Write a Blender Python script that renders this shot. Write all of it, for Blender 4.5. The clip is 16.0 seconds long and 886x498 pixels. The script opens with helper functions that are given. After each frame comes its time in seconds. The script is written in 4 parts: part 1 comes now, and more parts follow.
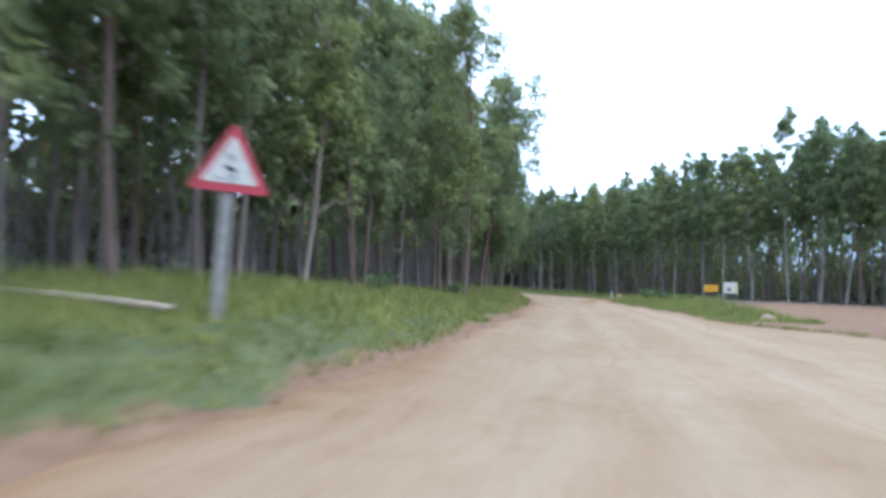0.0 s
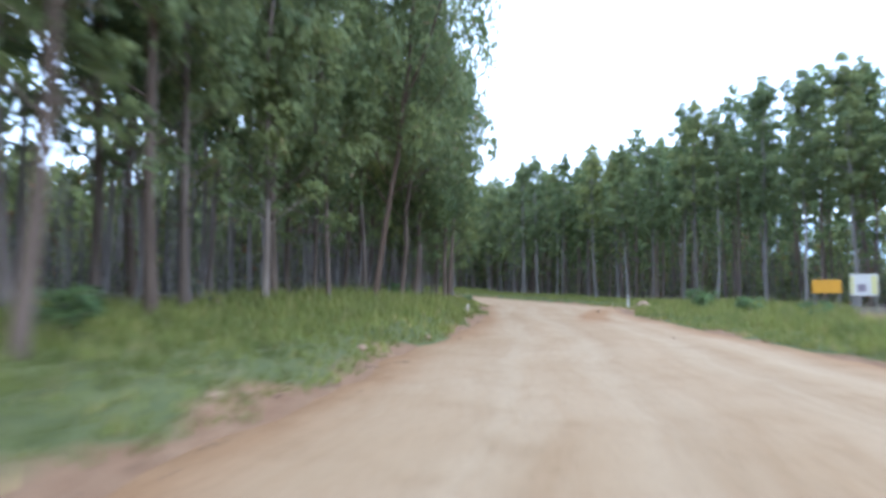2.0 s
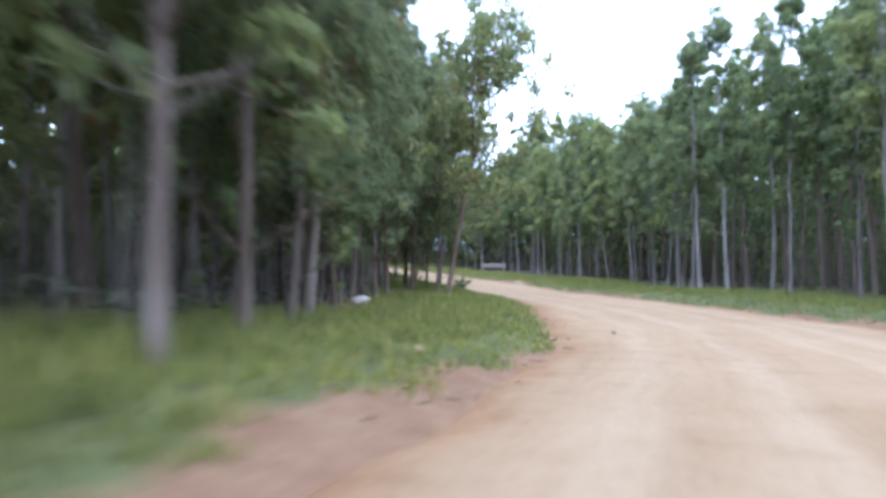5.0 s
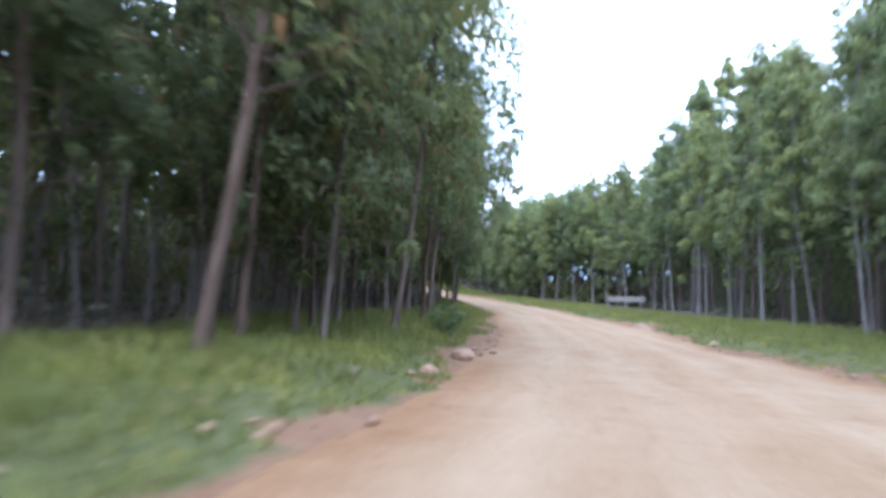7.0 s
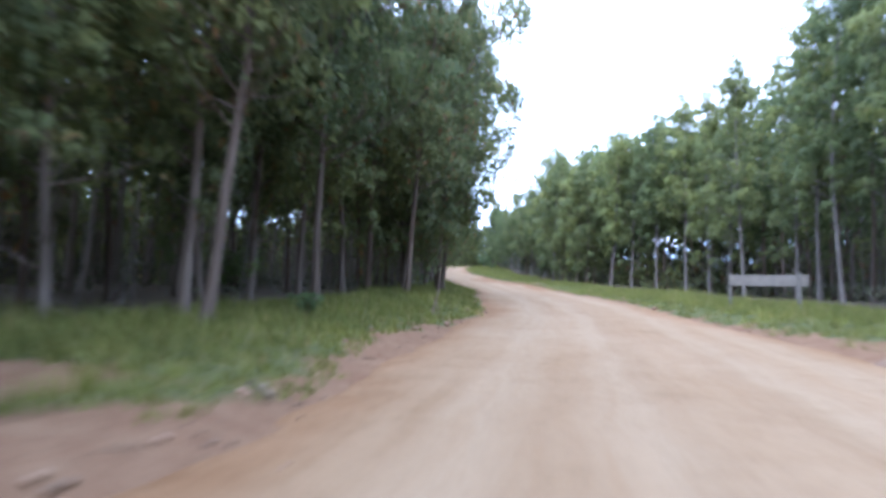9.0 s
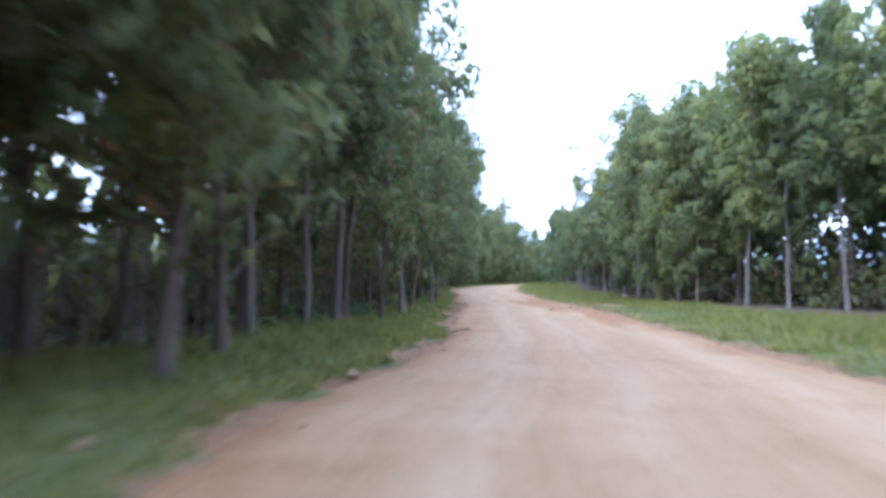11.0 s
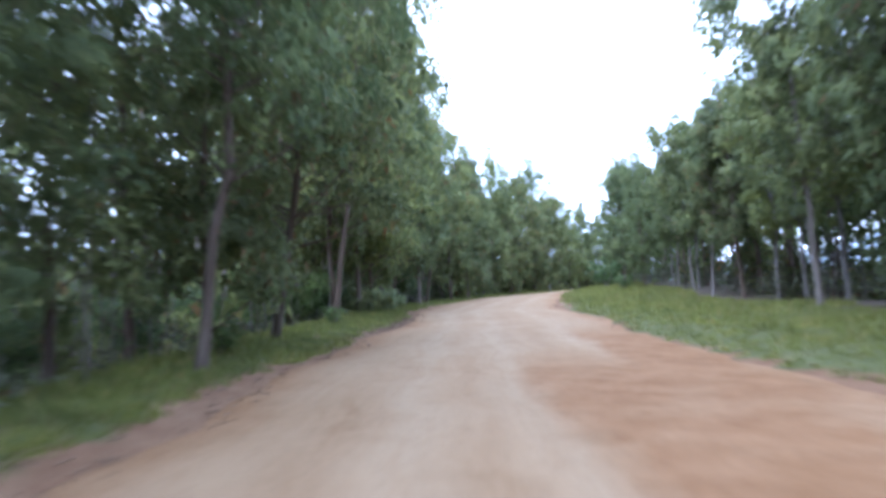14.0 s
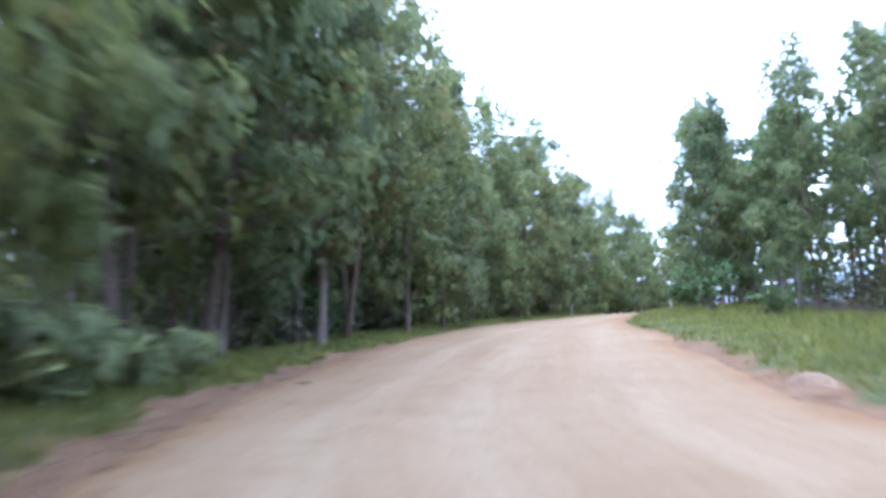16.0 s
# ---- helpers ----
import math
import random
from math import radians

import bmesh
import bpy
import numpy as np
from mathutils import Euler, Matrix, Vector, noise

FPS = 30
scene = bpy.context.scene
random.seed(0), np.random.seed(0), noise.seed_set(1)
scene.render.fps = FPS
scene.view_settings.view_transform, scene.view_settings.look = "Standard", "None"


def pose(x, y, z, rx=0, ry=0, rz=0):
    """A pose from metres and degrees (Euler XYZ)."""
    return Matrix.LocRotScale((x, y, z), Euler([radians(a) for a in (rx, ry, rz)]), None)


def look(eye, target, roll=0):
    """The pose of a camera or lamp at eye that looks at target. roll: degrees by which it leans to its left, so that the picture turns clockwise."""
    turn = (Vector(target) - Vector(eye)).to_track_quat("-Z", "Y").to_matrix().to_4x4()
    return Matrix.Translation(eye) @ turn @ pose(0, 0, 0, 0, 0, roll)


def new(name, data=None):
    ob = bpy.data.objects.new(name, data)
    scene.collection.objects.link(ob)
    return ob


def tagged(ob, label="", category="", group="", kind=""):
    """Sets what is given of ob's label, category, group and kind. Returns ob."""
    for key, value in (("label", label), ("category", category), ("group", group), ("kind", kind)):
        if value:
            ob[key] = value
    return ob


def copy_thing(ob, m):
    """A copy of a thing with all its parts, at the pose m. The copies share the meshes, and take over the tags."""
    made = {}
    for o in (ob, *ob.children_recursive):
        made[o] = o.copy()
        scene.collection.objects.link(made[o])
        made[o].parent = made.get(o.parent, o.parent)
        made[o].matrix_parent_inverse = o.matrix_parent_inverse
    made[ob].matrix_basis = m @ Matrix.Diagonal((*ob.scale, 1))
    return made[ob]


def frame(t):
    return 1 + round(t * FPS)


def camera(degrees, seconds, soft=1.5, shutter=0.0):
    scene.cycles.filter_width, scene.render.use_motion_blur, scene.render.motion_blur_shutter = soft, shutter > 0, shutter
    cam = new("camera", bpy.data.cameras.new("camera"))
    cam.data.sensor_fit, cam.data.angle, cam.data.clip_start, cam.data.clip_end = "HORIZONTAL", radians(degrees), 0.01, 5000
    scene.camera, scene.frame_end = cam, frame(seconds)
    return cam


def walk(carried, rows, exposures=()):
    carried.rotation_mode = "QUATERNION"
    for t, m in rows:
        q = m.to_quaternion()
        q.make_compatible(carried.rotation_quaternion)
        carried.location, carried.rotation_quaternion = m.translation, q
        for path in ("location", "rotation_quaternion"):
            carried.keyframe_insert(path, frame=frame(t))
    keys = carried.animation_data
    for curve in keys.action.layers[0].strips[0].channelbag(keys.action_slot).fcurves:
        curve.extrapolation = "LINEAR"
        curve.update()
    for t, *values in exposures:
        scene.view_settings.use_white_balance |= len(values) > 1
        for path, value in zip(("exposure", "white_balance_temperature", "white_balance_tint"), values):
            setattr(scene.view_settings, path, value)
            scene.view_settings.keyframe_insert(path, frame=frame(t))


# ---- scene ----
cam = camera(65.0, 16.0, soft=3.5, shutter=0.6)
# seconds, eye x y z, heading to the left of +y, tilt up, roll (degrees)
PATH = [
    (0, -8.64, -8.89, 1.34, -1.19, 2.91, 1.23),
    (0.5, -6.81, -1.60, 1.32, -1.27, 2.81, -1.05),
    (1, -4.97, 5.77, 1.35, -0.98, 3.41, -1.48),
    (1.5, -3.55, 13.19, 1.40, -2.59, 3.27, -0.86),
    (2, -2.28, 20.61, 1.34, -1.71, 3.28, 0.15),
    (2.5, -0.73, 27.91, 1.34, 0.75, 3.74, -0.61),
    (3, 0.50, 35.31, 1.36, 2.71, 2.87, -3.84),
    (3.5, 1.56, 42.72, 1.34, 2.31, 3.27, -4.84),
    (3.7, 1.64, 45.71, 1.34, 3.51, 3.55, -2.07),
    (4, 1.97, 50.17, 1.37, 6.14, 3.14, -0.17),
    (4.5, 2.82, 57.57, 1.38, 8.76, 2.86, -0.01),
    (5, 3.92, 64.93, 1.37, 11.39, 2.51, -0.01),
    (5.5, 5.22, 72.24, 1.30, 14.02, 2.58, -0.08),
    (5.8, 5.90, 76.62, 1.25, 16.64, 4.62, -0.98),
    (6, 6.14, 79.56, 1.24, 20.05, 6.98, 1.00),
    (6.5, 6.19, 86.91, 1.23, 24.54, 5.09, 7.78),
    (7, 5.40, 94.21, 1.24, 26.79, 5.46, 2.04),
    (7.5, 3.80, 101.41, 1.36, 28.44, 4.93, -0.66),
    (8, 1.54, 108.49, 1.49, 24.07, 2.45, 0.65),
    (8.5, -0.31, 115.69, 1.61, 28.07, 4.42, 1.12),
    (9, -3.06, 122.65, 1.76, 32.94, 4.51, 1.77),
    (9.5, -5.92, 129.57, 2.00, 34.51, 5.43, 0.15),
    (10, -8.92, 136.46, 2.32, 36.08, 5.98, 0.01),
    (10.5, -12.10, 143.30, 2.71, 37.64, 6.27, 0.00),
    (11, -15.51, 150.05, 3.14, 39.21, 6.11, 0.01),
    (11.5, -19.16, 156.72, 3.54, 40.78, 7.00, 0.13),
    (12, -23.09, 163.28, 3.89, 43.91, 5.33, 0.15),
    (12.5, -27.34, 169.70, 4.18, 43.58, 4.45, 2.38),
    (13, -31.91, 175.93, 4.68, 43.10, 5.61, 2.06),
    (13.5, -36.23, 182.15, 5.25, 40.91, 5.95, -1.14),
    (14, -40.56, 188.30, 5.60, 42.23, 7.19, -2.50),
    (14.5, -45.31, 194.01, 5.93, 45.18, 6.55, -0.98),
    (15, -50.28, 199.49, 6.48, 44.65, 7.49, 0.60),
    (15.5, -55.32, 204.95, 7.07, 42.59, 7.43, -2.61),
    (16, -59.64, 211.18, 7.61, 40.57, 8.77, -1.54),
]


def cam_pose(x, y, z, yaw, tilt, roll):
    m = pose(x, y, z, 90 + tilt, 0, yaw)
    return m @ pose(0, 0, 0, 0, 0, roll)


walk(cam, [(r[0], cam_pose(*r[1:])) for r in PATH], exposures=[(0.0, 1.40, 5580, 12), (2.0, 1.55, 5560, 12), (3.2, 1.78, 5520, 15), (3.7, 1.9, 5540, 16), (5.8, 2.0, 5540, 18), (8.0, 2.02, 5500, 20), (9.2, 1.97, 5470, 20), (11.3, 2.06, 5400, 21), (13.0, 1.92, 5380, 17), (14.5, 2.02, 5400, 21), (16.0, 2.2, 5380, 20)])

# ---------------------------------------------------------------- light: bright overcast sky
world = bpy.data.worlds.new("overcast_sky")
scene.world = world
world.use_nodes = True
wn, wl = world.node_tree.nodes, world.node_tree.links
wn.clear()
w_out = wn.new("ShaderNodeOutputWorld")
sky = wn.new("ShaderNodeTexSky")
sky.sky_type = "NISHITA"
sky.sun_disc = False
sky.sun_elevation, sky.sun_rotation = radians(44), radians(161)
bg_sky = wn.new("ShaderNodeBackground")
bg_sky.inputs["Strength"].default_value = 0.11
wl.new(sky.outputs[0], bg_sky.inputs["Color"])
bg_cloud = wn.new("ShaderNodeBackground")
bg_cloud.inputs["Strength"].default_value = 1.22
tc = wn.new("ShaderNodeTexCoord")
mp = wn.new("ShaderNodeMapping")
mp.inputs["Scale"].default_value = (1.0, 1.0, 3.0)
wl.new(tc.outputs["Generated"], mp.inputs["Vector"])
nz = wn.new("ShaderNodeTexNoise")
nz.inputs["Scale"].default_value, nz.inputs["Detail"].default_value = 2.2, 5
wl.new(mp.outputs[0], nz.inputs["Vector"])
cr = wn.new("ShaderNodeValToRGB")
cr.color_ramp.elements[0].position, cr.color_ramp.elements[0].color = 0.3, (0.63, 0.82, 1.10, 1)
cr.color_ramp.elements[1].position, cr.color_ramp.elements[1].color = 0.62, (0.80, 0.94, 1.12, 1)
wl.new(nz.outputs["Fac"], cr.inputs["Fac"])
wl.new(cr.outputs["Color"], bg_cloud.inputs["Color"])
wmix = wn.new("ShaderNodeMixShader")
wmix.inputs["Fac"].default_value = 0.9
wl.new(bg_sky.outputs[0], wmix.inputs[1])
wl.new(bg_cloud.outputs[0], wmix.inputs[2])
wl.new(wmix.outputs[0], w_out.inputs["Surface"])

sun = new("sun", bpy.data.lights.new("sun", "SUN"))
sun.data.energy, sun.data.angle, sun.data.color = 1.0, radians(50), (1.0, 0.98, 0.95)
sun.matrix_world = look((0, 0, 60), (-20, 57, 0))


# ---------------------------------------------------------------- materials
class Mat:
    """A node material with a few short ways to wire it."""

    def __init__(self, name, rough=0.8, spec=0.3):
        self.m = bpy.data.materials.new(name)
        self.m.use_nodes = True
        self.n, self.l = self.m.node_tree.nodes, self.m.node_tree.links
        self.b = self.n["Principled BSDF"]
        self.out = self.n["Material Output"]
        self.b.inputs["Roughness"].default_value = rough
        self.b.inputs["Specular IOR Level"].default_value = spec
        self.co = self.n.new("ShaderNodeTexCoord")

    def noise(self, scale, detail=5, rough=0.55, stretch=None, coord="Object"):
        t = self.n.new("ShaderNodeTexNoise")
        t.inputs["Scale"].default_value, t.inputs["Detail"].default_value, t.inputs["Roughness"].default_value = scale, detail, rough
        src = self.co.outputs[coord]
        if stretch:
            mpn = self.n.new("ShaderNodeMapping")
            mpn.inputs["Scale"].default_value = stretch
            self.l.new(src, mpn.inputs["Vector"])
            src = mpn.outputs[0]
        self.l.new(src, t.inputs["Vector"])
        return t.outputs["Fac"]

    def ramp(self, fac, *stops):
        r = self.n.new("ShaderNodeValToRGB")
        e = r.color_ramp.elements
        while len(e) < len(stops):
            e.new(0.5)
        for el, (p, c) in zip(e, stops):
            el.position = p
            el.color = (*c, 1) if len(c) == 3 else c
        self.l.new(fac, r.inputs["Fac"])
        return r.outputs["Color"]

    def mix(self, fac, a, b, kind="MIX"):
        x = self.n.new("ShaderNodeMix")
        x.data_type, x.blend_type = "RGBA", kind
        for sock, v in ((x.inputs[0], fac), (x.inputs[6], a), (x.inputs[7], b)):
            if isinstance(v, (int, float)):
                sock.default_value = v
            elif isinstance(v, tuple):
                sock.default_value = (*v, 1)
            else:
                self.l.new(v, sock)
        return x.outputs[2]

    def maths(self, op, a, b=0.0, clamp=False):
        x = self.n.new("ShaderNodeMath")
        x.operation, x.use_clamp = op, clamp
        for sock, v in ((x.inputs[0], a), (x.inputs[1], b)):
            if isinstance(v, (int, float)):
                sock.default_value = v
            else:
                self.l.new(v, sock)
        return x.outputs[0]

    def attr(self, name):
        x = self.n.new("ShaderNodeAttribute")
        x.attribute_name = name
        return x.outputs["Fac"]

    def island(self):
        return self.n.new("ShaderNodeNewGeometry").outputs["Random Per Island"]

    def own(self):
        return self.n.new("ShaderNodeObjectInfo").outputs["Random"]

    def colour(self, c):
        if isinstance(c, tuple):
            self.b.inputs["Base Color"].default_value = (*c, 1)
        else:
            self.l.new(c, self.b.inputs["Base Color"])
        return self

    def bump(self, fac, strength=0.4, distance=0.02):
        x = self.n.new("ShaderNodeBump")
        x.inputs["Strength"].default_value, x.inputs["Distance"].default_value = strength, distance
        self.l.new(fac, x.inputs["Height"])
        self.l.new(x.outputs[0], self.b.inputs["Normal"])
        return self


def leaf_material(name, dark, mid, light, dry, thin=0.35, dry_from=0.96):
    k = Mat(name, rough=0.6, spec=0.18)
    near = lambda c: tuple(m + (v - m) * 0.45 for v, m in zip(c, mid))
    c = k.ramp(k.island(), (0.0, near(dark)), (0.45, mid), (0.85, near(light)), (dry_from, near(light)), (min(1.0, dry_from + 0.03), dry))
    v = k.ramp(k.own(), (0.0, (0.72, 0.80, 0.78)), (0.5, (1.0, 1.0, 1.0)), (1.0, (1.2, 1.15, 0.95)))
    c = k.mix(1.0, c, v, "MULTIPLY")
    patch = k.ramp(k.noise(0.9, 3), (0.30, (0.66, 0.72, 0.76)), (0.70, (1.34, 1.28, 1.05)))
    c = k.mix(1.0, c, patch, "MULTIPLY")
    k.colour(c)
    tr = k.n.new("ShaderNodeBsdfTranslucent")
    k.l.new(c, tr.inputs["Color"])
    mx = k.n.new("ShaderNodeMixShader")
    mx.inputs["Fac"].default_value = thin
    k.l.new(k.b.outputs[0], mx.inputs[1])
    k.l.new(tr.outputs[0], mx.inputs[2])
    k.l.new(mx.outputs[0], k.out.inputs["Surface"])
    return k.m


def bark_material(name, a, b, c, brown=True):
    k = Mat(name, rough=0.85, spec=0.2)
    streak = k.noise(3.0, 6, 0.6, stretch=(2.5, 2.5, 0.25))
    blot = k.noise(0.9, 3, 0.5, stretch=(1, 1, 0.5))
    col = k.ramp(streak, (0.3, a), (0.55, b), (0.75, c))
    col = k.mix(k.ramp(blot, (0.4, (0, 0, 0)), (0.7, (1, 1, 1))), col, k.mix(0.5, col, a))
    v = k.ramp(k.own(), (0.0, (0.70, 0.58, 0.50)), (0.4, (0.85, 0.78, 0.72)), (0.75, (0.95, 0.93, 0.92)), (1.0, (1.3, 1.28, 1.25))) if brown else k.ramp(k.own(), (0.0, (0.78, 0.75, 0.73)), (1.0, (1.2, 1.2, 1.2)))
    k.colour(k.mix(1.0, col, v, "MULTIPLY"))
    k.bump(streak, 0.5, 0.02)
    return k.m


M_LEAF = leaf_material("eucalypt_leaf", (0.101, 0.128, 0.066), (0.160, 0.193, 0.091), (0.245, 0.266, 0.112), (0.200, 0.140, 0.090), thin=0.55, dry_from=0.97)
# the eucalypt leaf about an eighth darker, shade put into the colour
M_LEAF_DARK = leaf_material("shade_darkened_leaf", (0.090, 0.112, 0.060), (0.142, 0.170, 0.083), (0.216, 0.236, 0.105), (0.210, 0.125, 0.070), thin=0.55, dry_from=0.93)
M_BUSH = leaf_material("bush_leaf", (0.050, 0.085, 0.035), (0.095, 0.145, 0.058), (0.160, 0.220, 0.090), (0.180, 0.140, 0.070))
M_LOW = leaf_material("undergrowth_leaf", (0.066, 0.073, 0.050), (0.105, 0.112, 0.076), (0.160, 0.165, 0.112), (0.20, 0.14, 0.09))
M_FERN = leaf_material("bracken_leaf", (0.18, 0.21, 0.095), (0.28, 0.305, 0.15), (0.39, 0.405, 0.22), (0.30, 0.25, 0.15))
M_GRASS = leaf_material("grass_blade", (0.106, 0.126, 0.037), (0.151, 0.173, 0.054), (0.203, 0.218, 0.079), (0.285, 0.242, 0.125), thin=0.4, dry_from=0.88)
M_BARK = bark_material("eucalypt_bark", (0.092, 0.073, 0.060), (0.155, 0.127, 0.108), (0.262, 0.230, 0.203))
M_BARK_PALE = bark_material("pale_bark", (0.125, 0.110, 0.100), (0.205, 0.188, 0.175), (0.32, 0.30, 0.28), brown=False)
M_TWIG = bark_material("thin_dark_stem", (0.100, 0.088, 0.084), (0.165, 0.148, 0.140), (0.26, 0.24, 0.225))
# bark lightened to stand in for veiling haze among the inner stems
M_BARK_VEILED = bark_material("haze_lightened_bark", (0.165, 0.142, 0.130), (0.260, 0.230, 0.212), (0.40, 0.37, 0.34))


def road_material():
    k = Mat("graded_dirt", rough=0.95, spec=0.12)
    fine = k.noise(9.0, 8, 0.7)
    wide = k.noise(0.22, 4, 0.6)
    lane = k.attr("lane")
    red = k.attr("red")
    base = k.ramp(wide, (0.3, (0.248, 0.164, 0.092)), (0.6, (0.282, 0.196, 0.118)), (0.8, (0.300, 0.219, 0.137)))
    worn = k.mix(k.maths("MULTIPLY", lane, 0.55), base, (0.320, 0.240, 0.155))
    way = k.n.new("ShaderNodeCombineXYZ")
    k.l.new(k.attr("across"), way.inputs[0])
    k.l.new(k.attr("onward"), way.inputs[1])
    for scale, dark in ((1.3, 0.92), (4.0, 0.95)):
        sn = k.n.new("ShaderNodeTexNoise")
        sn.inputs["Scale"].default_value, sn.inputs["Detail"].default_value = scale, 4
        k.l.new(way.outputs[0], sn.inputs["Vector"])
        worn = k.mix(1.0, worn, k.ramp(sn.outputs["Fac"], (0.32, (dark, dark * 0.97, dark * 0.94)), (0.5, (1, 1, 1)), (0.72, (1.035, 1.035, 1.035))), "MULTIPLY")
    soil = k.ramp(k.noise(1.3, 6, 0.65), (0.3, (0.190, 0.098, 0.043)), (0.7, (0.252, 0.146, 0.076)))
    col = k.mix(k.maths("MULTIPLY", red, k.ramp(k.noise(0.8, 5, 0.7), (0.3, (0.7, 0.7, 0.7)), (0.5, (1, 1, 1)))), worn, soil)
    grit = k.ramp(fine, (0.25, (0.80, 0.78, 0.76)), (0.5, (1, 1, 1)), (0.8, (1.08, 1.07, 1.05)))
    col = k.mix(1.0, col, grit, "MULTIPLY")
    blot = k.ramp(k.noise(1.1, 5, 0.7), (0.28, (0.86, 0.82, 0.78)), (0.5, (1, 1, 1)))
    k.colour(k.mix(1.0, col, blot, "MULTIPLY"))
    k.bump(k.maths("ADD", fine, k.maths("MULTIPLY", k.noise(2.5, 5), 2.0)), 0.5, 0.03)
    return k.m


def ground_material():
    k = Mat("verge_ground", rough=0.95, spec=0.1)
    grass = k.ramp(k.noise(1.7, 7, 0.7), (0.3, (0.070, 0.080, 0.034)), (0.55, (0.102, 0.112, 0.046)), (0.75, (0.142, 0.126, 0.068)))
    litter = k.ramp(k.noise(2.3, 7, 0.7), (0.3, (0.078, 0.064, 0.050)), (0.55, (0.133, 0.107, 0.080)), (0.8, (0.205, 0.162, 0.115)))
    dirt = k.ramp(k.noise(1.9, 7, 0.7), (0.3, (0.165, 0.090, 0.052)), (0.6, (0.222, 0.138, 0.083)), (0.8, (0.252, 0.178, 0.114)))
    patch = k.noise(0.55, 4, 0.6)
    wob = k.maths("MULTIPLY", k.maths("SUBTRACT", patch, 0.5), 0.9)
    g = k.maths("ADD", k.attr("grassy"), wob, clamp=True)
    bare = k.maths("ADD", k.attr("bare"), k.maths("MULTIPLY", wob, 1.1), clamp=True)
    col = k.mix(k.ramp(g, (0.35, (0, 0, 0)), (0.6, (1, 1, 1))), litter, grass)
    col = k.mix(k.ramp(bare, (0.4, (0, 0, 0)), (0.62, (1, 1, 1))), col, dirt)
    grit = k.ramp(k.noise(12.0, 6, 0.7), (0.25, (0.75, 0.75, 0.75)), (0.75, (1.15, 1.15, 1.15)))
    k.colour(k.mix(1.0, col, grit, "MULTIPLY"))
    k.bump(k.noise(5.0, 8, 0.7), 0.7, 0.06)
    return k.m


def plain_material(name, colour, rough=0.7, scale=6.0, amount=0.25, bump=0.2, metal=0.0):
    k = Mat(name, rough=rough)
    lo = tuple(v * (1 - amount) for v in colour)
    hi = tuple(min(1.0, v * (1 + amount)) for v in colour)
    f = k.noise(scale, 6, 0.65)
    big = k.noise(scale * 0.15, 3, 0.5)
    k.colour(k.mix(1.0, k.ramp(f, (0.3, lo), (0.7, hi)), k.ramp(big, (0.3, (0.85, 0.84, 0.82)), (0.7, (1.05, 1.05, 1.05))), "MULTIPLY"))
    k.b.inputs["Metallic"].default_value = metal
    k.bump(f, bump, 0.01)
    return k.m


M_ROAD = road_material()
M_GROUND = ground_material()
M_ROCK = plain_material("sandy_rock", (0.285, 0.190, 0.130), 0.9, 5.0, 0.35, 0.6)
M_CLOD = plain_material("dark_clod", (0.165, 0.115, 0.08), 0.95, 9.0, 0.45, 0.7)
M_WOOD = plain_material("bleached_wood", (0.235, 0.190, 0.138), 0.85, 7.0, 0.3, 0.5)
M_POST = plain_material("grey_timber", (0.170, 0.162, 0.149), 0.85, 6.0, 0.3, 0.5)
M_BOARD = plain_material("weathered_board", (0.200, 0.186, 0.168), 0.8, 3.0, 0.25, 0.3)
M_WHITE = plain_material("white_paint", (0.400, 0.400, 0.384), 0.5, 4.0, 0.08, 0.05)
M_OFFWHITE = plain_material("weathered_white_paint", (0.345, 0.345, 0.315), 0.55, 3.0, 0.2, 0.08)
M_STAIN = plain_material("faded_grey_stain", (0.20, 0.205, 0.195), 0.6, 5.0, 0.3, 0.05)
M_RED = plain_material("red_sign_paint", (0.281, 0.025, 0.036), 0.45, 4.0, 0.12, 0.05)
M_BLACK = plain_material("black_sign_paint", (0.02, 0.02, 0.02), 0.5, 4.0, 0.2, 0.05)
M_YELLOW = plain_material("yellow_paint", (0.416, 0.210, 0.014), 0.5, 4.0, 0.12, 0.05)
M_STEEL = plain_material("galvanised_steel", (0.45, 0.46, 0.47), 0.45, 8.0, 0.12, 0.05, metal=0.8)
# pale blue base colour stands in for distance haze
M_HILL = plain_material("haze_tinted_hill", (0.33, 0.40, 0.47), 1.0, 0.01, 0.2, 0.0)


# ---------------------------------------------------------------- small mesh helpers
def mesh_from(name, verts, faces, material, smooth=False, normals=None):
    me = bpy.data.meshes.new(name)
    verts = np.asarray(verts, dtype=np.float32)
    faces = np.asarray(faces, dtype=np.int32)
    nv, (nf, k) = len(verts), faces.shape
    me.vertices.add(nv)
    me.vertices.foreach_set("co", verts.ravel())
    me.loops.add(nf * k)
    me.loops.foreach_set("vertex_index", faces.ravel())
    me.polygons.add(nf)
    me.polygons.foreach_set("loop_start", np.arange(0, nf * k, k, dtype=np.int32))
    me.polygons.foreach_set("loop_total", np.full(nf, k, dtype=np.int32))
    me.polygons.foreach_set("use_smooth", np.full(nf, smooth, dtype=bool))
    me.materials.append(material)
    me.update(calc_edges=True)
    if normals is not None:
        me.normals_split_custom_set_from_vertices(np.asarray(normals, dtype=np.float32))
    return me


def part(name, bm, material, parent, label=""):
    """Links a bmesh as one mesh object under a thing or a part."""
    me = bpy.data.meshes.new(name)
    bm.to_mesh(me)
    bm.free()
    me.materials.append(material)
    ob = new(name, me)
    ob.parent = parent
    if label:
        tagged(ob, label=label)
    return ob


